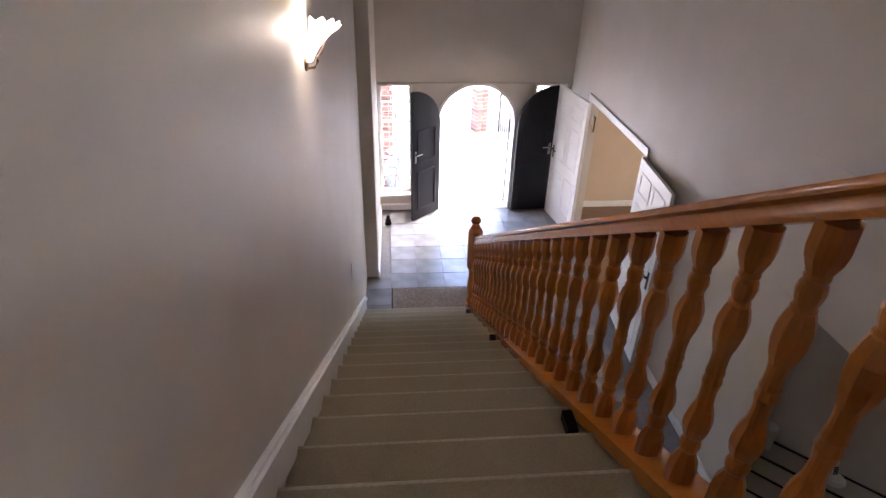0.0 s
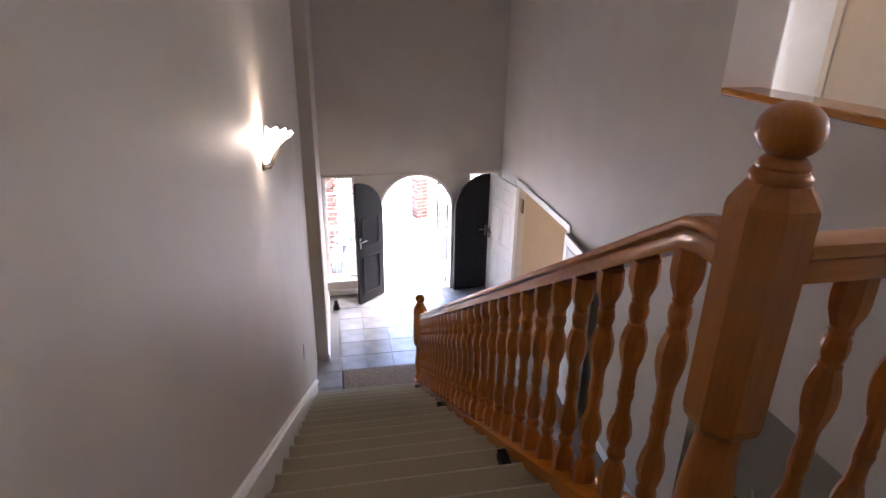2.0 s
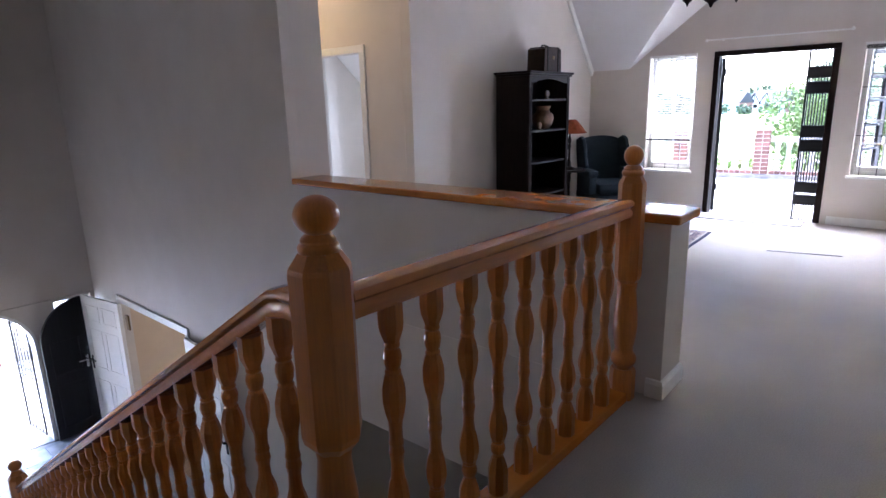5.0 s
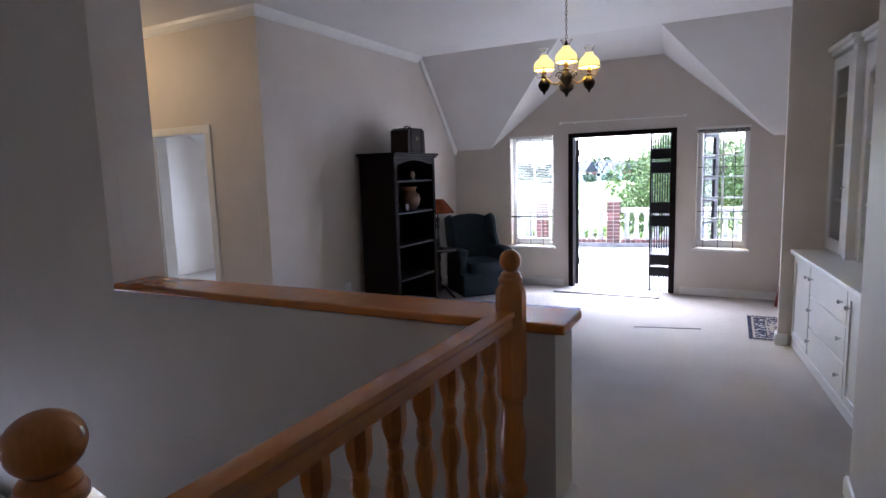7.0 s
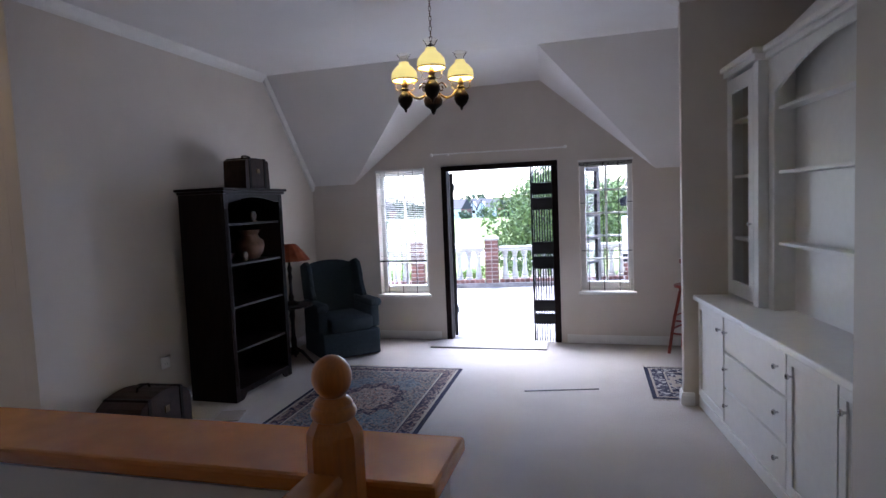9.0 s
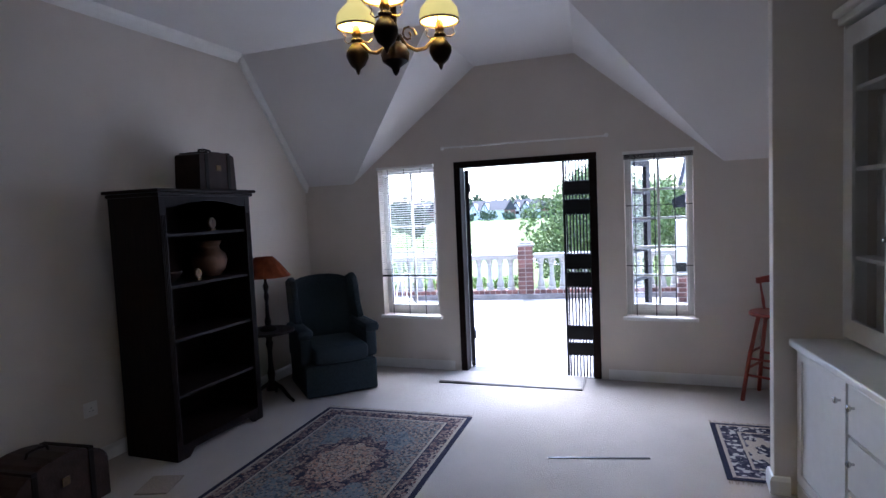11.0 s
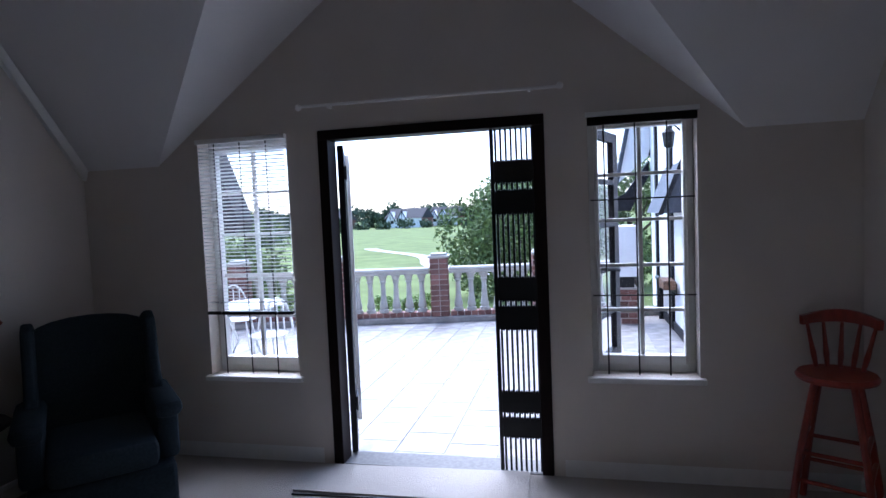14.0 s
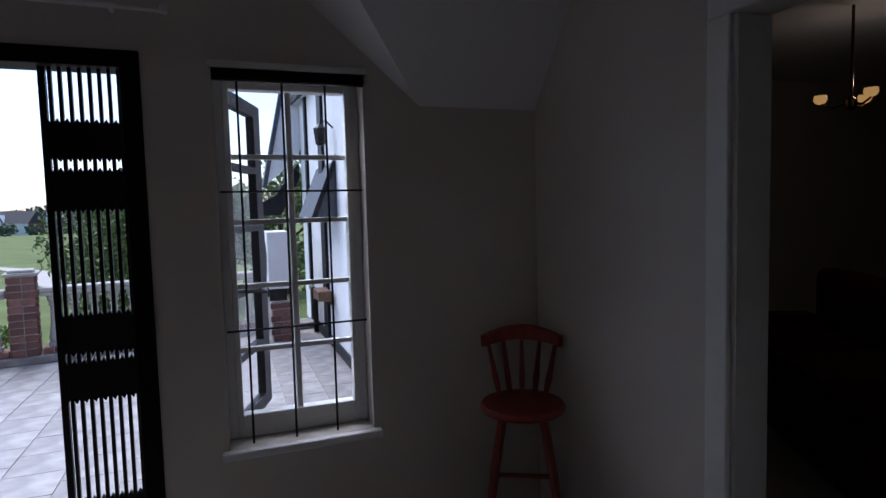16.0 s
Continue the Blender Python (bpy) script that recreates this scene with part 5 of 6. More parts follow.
tagged(roll, "white paper roll standing on the console table", "paper roll")
ph = thing("telephone", (3.77, 3.60, LOW + 0.797), "white cordless telephone on its round base", "telephone")
part("base", lathe([(0.075, 0), (0.08, 0.012), (0.06, 0.03)], 20), M_TRIM, ph, smooth=True)
hs = part("handset", box((-0.025, -0.012, 0.02), (0.025, 0.014, 0.19), 0.008, pose(0, 0, 0, -18, 0, 0)), M_TRIM, ph)
for r in range(4):
    for c in range(3):
        part("key", box((-0.016 + c * 0.012, -0.0165, 0.05 + r * 0.016), (-0.008 + c * 0.012, -0.0125, 0.06 + r * 0.016), 0, pose(0, 0, 0, -18, 0, 0)), M_IRON, hs)
part("cable", tube([(0.05, 0.06, 0.01), (0.0, 0.10, 0.02), (-0.06, 0.125, 0.01), (-0.12, 0.15, 0.02)], 0.003, 6), M_IRON, ph)

# ---- dim side room ----
M_MAROON = mat("maroon_upholstery", (0.10, 0.018, 0.014), 0.85, spec=0.15, vary=0.3, grain=60, bump=0.3, bump_scale=300)
so = thing("sofa", (9.05, -2.35, 0), "dark maroon upholstered sofa with rolled back", "sofa", rz=150)
part("base", box((-0.95, -0.42, 0.02), (0.95, 0.42, 0.42), 0.03), M_MAROON, so)
part("backrest", box((-0.95, 0.22, 0.42), (0.95, 0.44, 0.98), 0.07), M_MAROON, so, smooth=True)
for s in (-1, 1):
    part("arm", box((s * 0.95, -0.42, 0.42), (s * 0.74, 0.21, 0.64), 0.05), M_MAROON, so, smooth=True)
    part("seat_cushion", box((s * 0.735, -0.44, 0.43), (s * 0.005, 0.21, 0.56), 0.04), M_MAROON, so, smooth=True)
st2 = thing("side_cabinet", (9.75, -1.35, 0), "dark wooden side cabinet in the dim room", "cabinet")
part("body", box((-0.3, -0.22, 0.05), (0.3, 0.22, 0.86), 0.004), M_DARK, st2)
part("top", box((-0.33, -0.25, 0.861), (0.33, 0.25, 0.89), 0.006), M_DARK, st2)
for s in (-1, 1):
    part("door", box((s * 0.295, -0.236, 0.08), (s * 0.005, -0.2205, 0.83), 0.003), M_DARK, st2)
lp2 = copy_thing(lp, pose(9.72, -1.35, 0.89))
tagged(lp2, "unlit table lamp with rust shade on the side cabinet")
pc = thing("picture_frame", (10.495, -1.9, 1.55), "small dark framed picture on the wall", "picture frame", rz=0)
part("frame", sheet(rect(-0.11, -0.15, 0.11, 0.15), [rect(-0.09, -0.13, 0.09, 0.13)], lambda u, v: (-0.02, u, v), (0.018, 0, 0)), M_DARK, pc)
part("picture", box((-0.008, -0.09, -0.13), (-0.003, 0.09, 0.13)), M_BEIGE, pc)
M_AMBER = glow("lit_amber_glass", (1.0, 0.55, 0.16), 0.22)
cl = thing("ceiling_lamp", (8.86, -2.10, 2.05), "brass ceiling lamp with lit amber glass bowls", "ceiling lamp")
part("rod", tube([(0, 0, 0.02), (0, 0, 0.55)], 0.008, 8), M_BRASS, cl)
part("hub", lathe([(0.01, -0.04), (0.03, -0.02), (0.03, 0.02), (0.012, 0.04)], 14), M_BRASS, cl, smooth=True)
for i in range(3):
    a = radians(40 + 120 * i)
    c, s = math.cos(a), math.sin(a)
    arm = part("arm", tube([(0.02 * c, 0.02 * s, 0), (0.09 * c, 0.09 * s, -0.015), (0.15 * c, 0.15 * s, 0.01)], 0.006, 6), M_BRASS, cl)
    part("bowl", lathe([(0.012, 0.012), (0.026, 0.018), (0.036, 0.036), (0.033, 0.060), (0.030, 0.060), (0.033, 0.036), (0.022, 0.022)], 18, pose(0.15 * c, 0.15 * s, 0), cap=False), M_AMBER, arm, "lit amber glass bowl", smooth=True)


# ---- outside: ground, terrace, wing ----
M_GRASS = mat("lawn_grass", (0.158, 0.196, 0.062), 0.95, spec=0.1, vary=0.3, grain=0.35, stains=0.15, bump=0.3, bump_scale=8)
M_PAVE = mat("weathered_terrace_tile", (0.365, 0.34, 0.318), 0.5, vary=0.36, grain=6, stains=0.38, bump=0.15, bump_scale=40, random_tint=0.10)
M_STONE = mat("pale_cast_stone", (0.52, 0.50, 0.45), 0.85, vary=0.2, grain=9, stains=0.2, bump=0.2, bump_scale=60)
M_BRICK = mat("red_brick", (0.22, 0.105, 0.082), 0.9, vary=0.4, grain=14, bump=0.35, bump_scale=60, random_tint=0.42)
M_KERB = mat("grey_kerb_stone", (0.33, 0.30, 0.28), 0.85, vary=0.35, grain=7, stains=0.3, bump=0.25, bump_scale=50)
M_MORTAR = mat("grey_mortar", (0.46, 0.42, 0.38), 0.95, vary=0.2, grain=30)
M_RENDER = mat("white_render", (0.78, 0.78, 0.78), 0.8, vary=0.06, grain=4, stains=0.08, bump=0.1, bump_scale=50)
M_ROOF = mat("dark_roof_tile", (0.05, 0.045, 0.045), 0.8, vary=0.35, grain=10, bump=0.3, bump_scale=30)
M_LEAF = mat("tree_leaves", (0.145, 0.190, 0.060), 0.7, spec=0.3, vary=0.4, grain=1.2, random_tint=0.45, island=True)
M_LEAF2 = mat("dull_tree_leaves", (0.098, 0.128, 0.074), 0.8, spec=0.2, vary=0.35, grain=0.6, random_tint=0.4, island=True)
M_BARK = mat("tree_bark", (0.10, 0.07, 0.05), 0.95, vary=0.4, grain=8, stretch=(3, 3, 0.6), bump=0.5, bump_scale=20)
M_PATH = mat("pale_gravel_path", (0.42, 0.38, 0.32), 0.95, vary=0.15, grain=2)
M_CONC = mat("bleached_concrete", (0.32, 0.31, 0.30), 0.8, vary=0.12, grain=5, stains=0.15)
TZ = -0.15


def ground_z(x, y):
    k = min(max((x - 15.0) / 4.0, 0), 1) * (1 - min(max((y - 60) / 40, 0), 1) * 0)
    base = -3.05 + 1.55 * k * k * (3 - 2 * k)
    far = max(0.0, x - 20)
    return base - 0.016 * min(far, 55) + k * 0.25 * math.sin(x * 0.06 + 1.0) * math.cos(y * 0.05) - 0.006 * max(0, min(far - 55, 180)) - 0.001 * max(0, far - 235)


bm = bmesh.new()
xs = [-700, -300, -100, -30, 0, 9, 13, 15, 16, 17, 18, 19, 20] + list(range(24, 120, 5)) + list(range(120, 300, 20)) + [400, 700, 1500]
ys = [-1200, -600, -300, -150, -80] + list(range(-60, 140, 6)) + [150, 200, 300, 600, 1200]
grid = [[bm.verts.new((a, b, ground_z(a, b))) for b in ys] for a in xs]
for i in range(len(xs) - 1):
    for j in range(len(ys) - 1):
        bm.faces.new((grid[i][j], grid[i + 1][j], grid[i + 1][j + 1], grid[i][j + 1]))
structure("ground", bm, M_GRASS, "wide rolling green lawn", "lawn", smooth=True)
structure("terrace_slab", box((9.09, -1.0, -3.2), (15.2, 9.4, TZ - 0.006)), M_MORTAR, "raised terrace base", "terrace")

# lawn path
pts = [(34 + 1.55 * k, 4.5 + 0.80 * k + 1.2 * math.sin(k * 0.33)) for k in range(26)]
bm = bmesh.new()
prev = None
for a, b in pts:
    cur = [bm.verts.new((a, b + s * 0.9, ground_z(a, b + s * 0.9) + 0.05)) for s in (-1, 1)]
    if prev:
        bm.faces.new((prev[0], cur[0], cur[1], prev[1]))
    prev = cur
structure("pavement_path", bm, M_PATH, "pale path winding over the lawn", "path")

# balustrade round the terrace
bal_a = math.atan(0.18)
BD = Vector((-math.sin(bal_a), math.cos(bal_a), 0))
B0P = Vector((14.53, 3.51, TZ))
rz_b = math.degrees(bal_a)


def stone_baluster():
    return lathe([(0.078, 0.0), (0.078, 0.045), (0.056, 0.06), (0.066, 0.085), (0.069, 0.105), (0.058, 0.15), (0.047, 0.22), (0.041, 0.32), (0.038, 0.43), (0.040, 0.475), (0.054, 0.488), (0.054, 0.502), (0.044, 0.515), (0.058, 0.545), (0.066, 0.562), (0.068, 0.60)], 14)


kerb = part("kerb", box((-0.20, -6.0, 0), (0.20, 8.0, 0.085), 0.01), M_KERB)
kerb.matrix_world = Matrix.Translation(B0P) @ pose(0, 0, 0, 0, 0, rz_b)
tagged(kerb, "grey stone kerb under the terrace balustrade", "kerb", kind="structure")
pil_mesh = bal_mesh = brick_mesh = None


def terrace_pillar(m):
    """Brick pillar with a pale capping."""
    global brick_mesh
    t = thing("brick_pillar", (0, 0, 0), "red brick terrace pillar with pale stone cap", "pillar", "terrace pillars")
    t.matrix_world = m
    part("core", box((-0.125, -0.125, 0.0), (0.125, 0.125, 0.93)), M_MORTAR, t)
    for c in range(11):
        z = 0.004 + c * 0.084
        for s in range(4):
            off = (0.03 if c % 2 else -0.03)
            for q in (0, 1):
                if brick_mesh is None:
                    ob = part("brick", box((-0.060, -0.013, 0), (0.060, 0.013, 0.068), 0.003), M_BRICK, t)
                    brick_mesh = ob.data
                else:
                    ob = new("brick", brick_mesh)
                    ob.parent = t
                ob.matrix_basis = pose(0, 0, 0, 0, 0, 90 * s) @ pose(-0.066 + q * 0.134, -0.130 - 0.002 * (c % 3), z)
    part("cap", add_box(box((-0.17, -0.17, 0.93), (0.17, 0.17, 0.965), 0.008), (-0.13, -0.13, 0.9655), (0.13, 0.13, 1.0), 0.02), M_STONE, t, "pale stone cap")
    return t


header = part("brick", box((-0.113, -0.050, 0), (0.113, 0.050, 0.068), 0.004), M_BRICK)
header_mesh = header.data
bpy.data.objects.remove(header)
first = None
for k in range(-2, 5):
    p = B0P + BD * (1.62 * k) + Vector((0, 0, 0.086))
    m = Matrix.Translation(p) @ pose(0, 0, 0, 0, 0, rz_b)
    if k == -2:
        pass
    elif first is None:
        first = terrace_pillar(m)
    else:
        copy_thing(first, m)
    if k == 4:
        continue
    q = p + BD * 0.81
    run = thing("stone_balustrade", (0, 0, 0), "pale stone balustrade between brick pillars", "balustrade", "terrace balustrades")
    run.matrix_world = Matrix.Translation(q) @ pose(0, 0, 0, 0, 0, rz_b)
    part("base_course", box((-0.105, -0.65, 0.0), (0.105, 0.65, 0.064), 0.003), M_MORTAR, run)
    for i in range(12):
        ob = new("brick", header_mesh)
        ob.parent = run
        ob.location = (0, -0.594 + i * 0.108, 0.002)
    part("top_rail", add_box(box((-0.09, -0.65, 0.675), (0.09, 0.65, 0.72), 0.01), (-0.11, -0.65, 0.7205), (0.11, 0.65, 0.775), 0.018), M_STONE, run)
    for i in range(6):
        if bal_mesh is None:
            ob = part("baluster", stone_baluster(), M_STONE, run, smooth=True)
            bal_mesh = ob.data
        else:
            ob = new("baluster", bal_mesh)
            ob.parent = run
        ob.location = (0, -0.52 + i * 0.208, 0.0705)

# south wing of the house
M_SLATE = mat("dark_slate", (0.055, 0.060, 0.075), 0.6, vary=0.3, grain=12, bump=0.2, bump_scale=40)
wing = thing("house_wing", (9.1, 0.1, TZ), "white rendered house wing with black half-timbering", "house", kind="structure")
part("wall", box((0, -0.25, 0.0), (6.9, 0, 3.35)), M_RENDER, wing)
for a, b in ((2.1, 2.22), (4.62, 4.90), (6.0, 6.14)):
    part("timber_post", box((a, 0.001, 0.02), (b, 0.04, 3.3), 0.004), M_BLACK, wing)
part("plinth_board", box((2.23, 0.003, 0.02), (4.61, 0.03, 0.14), 0.004), M_BLACK, wing)
part("plinth_board", box((4.91, 0.003, 0.02), (5.99, 0.03, 0.14), 0.004), M_BLACK, wing)
part("drainpipe", tube([(5.55, 0.05, 0.0), (5.55, 0.05, 0.46), (5.70, 0.05, 0.58), (5.95, 0.05, 0.58)], 0.035, 8), M_IRON, wing)
part("roof", slab_yz(-0.05, 7.0, [(0.12, 3.32), (-2.2, 5.5), (-2.2, 5.62), (0.12, 3.44)]), M_ROOF, wing)
# small slate hood on the wall
part("hood", slab_yz(3.9, 5.3, [(0.005, 2.22), (0.005, 1.60), (0.26, 1.60)]), M_SLATE, wing, "slate-covered wall hood")
part("hood_trim", slab_yz(3.88, 3.898, [(0.005, 2.30), (0.005, 2.16), (0.24, 1.58), (0.30, 1.58)]), M_BLACK, wing)
# steep gable verge at the far end
part("verge_panel", slab_yz(6.91, 7.1, [(0.53, 2.10), (0.03, 2.53), (-0.20, 3.39), (-0.45, 4.3), (0.05, 4.3)]), M_RENDER, wing)
part("bargeboard", slab_yz(6.86, 7.12, [(0.535, 2.06), (0.60, 2.06), (0.12, 4.3), (0.055, 4.3)]), M_SLATE, wing)
part("verge_batten", slab_yz(6.88, 6.909, [(0.00, 2.53), (0.035, 2.53), (-0.195, 3.39), (-0.44, 4.3), (-0.475, 4.3), (-0.23, 3.39)]), M_BLACK, wing)
part("eave_bracket", slab_yz(6.87, 7.0, [(0.03, 2.45), (0.03, 2.20), (0.34, 1.62), (0.70, 1.62), (0.72, 1.78), (0.42, 1.92)]), M_BLACK, wing)
lan = thing("wall_lantern", (13.10, 0.142, 2.32), "black coach lantern on the timbered wall", "wall lantern")
part("bracket", tube([(0, -0.04, 0.12), (0, 0.04, 0.20), (0, 0.10, 0.16)], 0.010, 6), M_IRON, lan)
part("cage", lathe([(0.03, -0.06), (0.055, -0.04), (0.075, 0.12), (0.08, 0.125), (0.03, 0.17), (0.008, 0.2)], 6, pose(0, 0.10, -0.02)), M_IRON, lan)
pl = thing("brick_planter", (14.55, 0.62, TZ), "low red brick planter", "planter")
part("core", box((-0.30, -0.10, 0), (0.30, 0.15, 0.52)), M_MORTAR, pl)
for c in range(6):
    for i in range(2):
        ob = new("brick", brick_mesh)
        ob.parent = pl
        ob.matrix_basis = pose(-0.312, -0.04 + 0.125 * i + (0.015 if c % 2 else -0.015), 0.006 + c * 0.085, 0, 0, 90)
ac = thing("air_conditioner", (14.55, 0.65, TZ + 0.66), "white outdoor air-conditioning unit", "air conditioner")
part("case", box((-0.36, -0.14, 0.03), (0.30, 0.14, 0.76), 0.012), M_RENDER, ac)
part("grille", lathe([(0.23, 0), (0.24, 0.008), (0.20, 0.012), (0.03, 0.012), (0.02, 0.02)], 24, pose(0.02, 0.141, 0.40, -90, 0, 0)), M_CHROME, ac, smooth=True)
for s in (-0.2, 0.2):
    part("foot", box((s - 0.03, -0.09, -0.14), (s + 0.03, 0.13, 0.029)), M_IRON, ac)
tp = thing("terracotta_trough", (13.55, 0.25, 0.42), "terracotta trough fixed to the white wall", "planter")
part("trough", box((-0.22, -0.105, 0.04), (0.22, 0.05, 0.16), 0.015), M_CLAY, tp)
part("bracket", box((-0.2, -0.12, -0.02), (0.2, -0.106, 0.12), 0.002), M_IRON, tp)
leafw = thing("casement_leaf", (9.10, 1.285, 0.57), "black window casement swung open outside", "window leaf", kind="structure", rz=-19)
part("sash", sheet(rect(0, 0, 0.5, 1.46), [rect(0.05, 0.06, 0.40, 0.30), rect(0.05, 0.33, 0.40, 0.58), rect(0.05, 0.61, 0.40, 0.86), rect(0.05, 0.89, 0.40, 1.13), rect(0.05, 1.16, 0.40, 1.40)], lambda u, v: (u, -0.02, v), (0, 0.04, 0)), M_BLACK, leafw)
part("pane", box((0.06, -0.002, 0.06), (0.44, 0.002, 1.40)), M_GLASS, leafw)
part("stay", tube([(0.0, -0.03, 0.62), (0.12, -0.12, 0.60), (0.2, -0.10, 0.6)], 0.008, 6), M_IRON, leafw)

# north wing roof over the terrace
nw = thing("north_roof", (10.9, 4.6, 1.4), "dark tiled roof verge over the terrace corner", "roof", kind="structure")
part("roof", slab_yz(0.9, 1.25, [(0.72, 0.17), (0.78, 0.03), (1.3, 0.02), (2.9, 0.02), (2.9, 4.9), (2.45, 4.75)]), M_ROOF, nw)
part("wall", box((0.92, 2.5, -1.55), (1.23, 2.7, 0.018)), M_RENDER, nw)
gt = thing("garden_table", (11.75, 5.25, TZ), "white metal garden table", "garden table")
part("tabletop", lathe([(0.42, 0.70), (0.45, 0.705), (0.45, 0.72), (0.42, 0.725)], 28), M_TRIM, gt, smooth=True)
for i in range(3):
    a = 2 * math.pi * i / 3 + 0.3
    c, s = math.cos(a), math.sin(a)
    part("leg", tube([(0.30 * c, 0.30 * s, 0.0), (0.22 * c, 0.22 * s, 0.10), (0.12 * c, 0.12 * s, 0.30), (0.20 * c, 0.20 * s, 0.55), (0.34 * c, 0.34 * s, 0.70)], 0.016, 8), M_TRIM, gt, smooth=True)


def garden_chair(x, y, rz):
    t = thing("garden_chair", (x, y, TZ), "white metal garden chair", "garden chair", "garden chairs", rz=rz)
    part("seat", lathe([(0.19, 0.43), (0.21, 0.435), (0.21, 0.45), (0.19, 0.455)], 20), M_TRIM, t)
    for i in range(4):
        a = math.pi / 4 + i * math.pi / 2
        part("leg", tube([(0.23 * math.cos(a), 0.23 * math.sin(a), 0), (0.16 * math.cos(a), 0.16 * math.sin(a), 0.43)], 0.012, 6), M_TRIM, t)
    part("back_hoop", tube([(0.19 * math.cos(a), 0.20, 0.45 + 0.42 * math.sin(a)) for a in np.linspace(0, math.pi, 13)], 0.012, 6), M_TRIM, t)
    for k in (-0.08, 0, 0.08):
        part("back_bar", tube([(k, 0.20, 0.45), (k, 0.20, 0.82)], 0.008, 6), M_TRIM, t)


garden_chair(11.35, 4.75, 150)
garden_chair(12.3, 5.7, -40)


# ---- trees, far houses ----
M_GREEN = mat("bright_leaves", (0.15, 0.26, 0.04), 0.6, vary=0.4, grain=9, random_tint=0.3, island=True)


def crown(bm, rng, c, r, n, leaf, squash=0.85):
    """Many small bent leaf clumps in lobes about a centre, denser outside, with gaps."""
    lobes = []
    for i in range(14):
        d = Vector((rng.gauss(0, 1), rng.gauss(0, 1), rng.gauss(0, 0.8))).normalized()
        lobes.append((Vector(c) + Vector((d.x * r * 0.62, d.y * r * 0.62, d.z * r * 0.62 * squash)), r * rng.uniform(0.28, 0.5)))
    for i in range(n):
        o, k = lobes[rng.randrange(14)]
        d = Vector((rng.gauss(0, 1), rng.gauss(0, 1), rng.gauss(0, 1))).normalized()
        p = o + d * k * rng.uniform(0.7, 1.05)
        u = Vector((rng.gauss(0, 1), rng.gauss(0, 1), rng.gauss(0, 1))).normalized()
        w = u.cross(d + Vector((0.01, 0.02, 0.03))).normalized()
        s = leaf * rng.uniform(0.6, 1.3)
        a = [bm.verts.new(q) for q in (p - u * s, p + w * s * 0.6 + d * s * 0.25, p + u * s, p - w * s * 0.6 + d * s * 0.25)]
        bm.faces.new(a)


def tree(x, y, h, r, seed, n, leaf, label, material, cz=None, limbs=5, group="trees"):
    rng = random.Random(seed)
    z = ground_z(x, y) - 0.1
    t = thing("tree", (x, y, z), label, "tree", group)
    bm = tube([(0, 0, 0), (0.03 * h, 0.01 * h, h * 0.25), (0.0, 0.02 * h, h * 0.55)], 0.035 * h, 8, 0.018 * h)
    for i in range(limbs):
        a = 2 * math.pi * i / limbs + rng.random()
        add_tube(bm, [(0.02 * h, 0.01 * h, h * (0.22 + 0.05 * i)), (0.3 * r * math.cos(a), 0.3 * r * math.sin(a), h * (0.42 + 0.04 * i)), (0.7 * r * math.cos(a), 0.7 * r * math.sin(a), h * (0.6 + 0.04 * i))], 0.014 * h, 6, 0.005 * h)
    part("trunk", bm, M_BARK, t)
    bm = bmesh.new()
    crown(bm, rng, (0, 0, cz or h * 0.66), r, n, leaf)
    part("crown", bm, material, t)
    return t


def shrub(s, r, seed):
    rng = random.Random(seed)
    t = thing("shrub", B0P + BD * s + Vector((0.42, 0.05, 0)), "small bright green shrub behind the terrace balustrade", "shrub", "terrace shrubs")
    bm = bmesh.new()
    for i in range(5):
        a = 2 * math.pi * i / 5 + rng.random()
        add_tube(bm, [(0, 0, -0.006), (0.3 * r * math.cos(a), 0.3 * r * math.sin(a), 0.5 * r), (0.6 * r * math.cos(a), 0.6 * r * math.sin(a), 1.3 * r)], 0.006, 5, 0.003)
    part("stem", bm, M_BARK, t)
    bm = bmesh.new()
    crown(bm, rng, (0, 0, 1.05 * r), r, 420, 0.028, 1.1)
    part("foliage", bm, M_GREEN, t)


for i, (s, r) in enumerate(((-0.55, 0.14), (0.35, 0.22), (0.62, 0.16), (1.02, 0.19), (1.95, 0.21), (2.35, 0.17), (2.9, 0.20), (3.9, 0.22))):
    shrub(s, r, 70 + i)
tree(26.5, 3.3, 4.6, 2.9, 3, 17000, 0.085, "leafy bright green tree beyond the balustrade", M_LEAF, cz=2.4)
tree(29.0, -0.8, 5.0, 3.0, 5, 9000, 0.10, "leafy green tree beside another tree", M_LEAF, cz=2.7)
tree(18.6, 9.9, 2.9, 1.9, 11, 5000, 0.09, "leafy green shrub beyond the terrace balustrade", M_LEAF, cz=1.5)
tree(61.0, 26.4, 4.3, 2.1, 8, 4500, 0.16, "lone rounded dark green tree on the lawn", M_LEAF2)
for i, (x, y) in enumerate(((9.9, -8), (70, 38), (95, 47))):
    if x > 15:
        tree(x, y, 4.0, 2.6, 20 + i, 1500, 0.25, "dark green tree on the lawn", M_LEAF2)
rng = random.Random(11)
for k in range(30):
    a = radians(-2 + 46 * k / 29)
    d = rng.uniform(235, 290)
    h = rng.uniform(7, 11)
    tree(6 + d * math.cos(a), d * math.sin(a), h, h * rng.uniform(0.5, 0.75), 40 + k, 420, 0.95, "distant dark green tree on the skyline", M_LEAF2, cz=h * 0.55, limbs=3, group="skyline trees")
bm = bmesh.new()
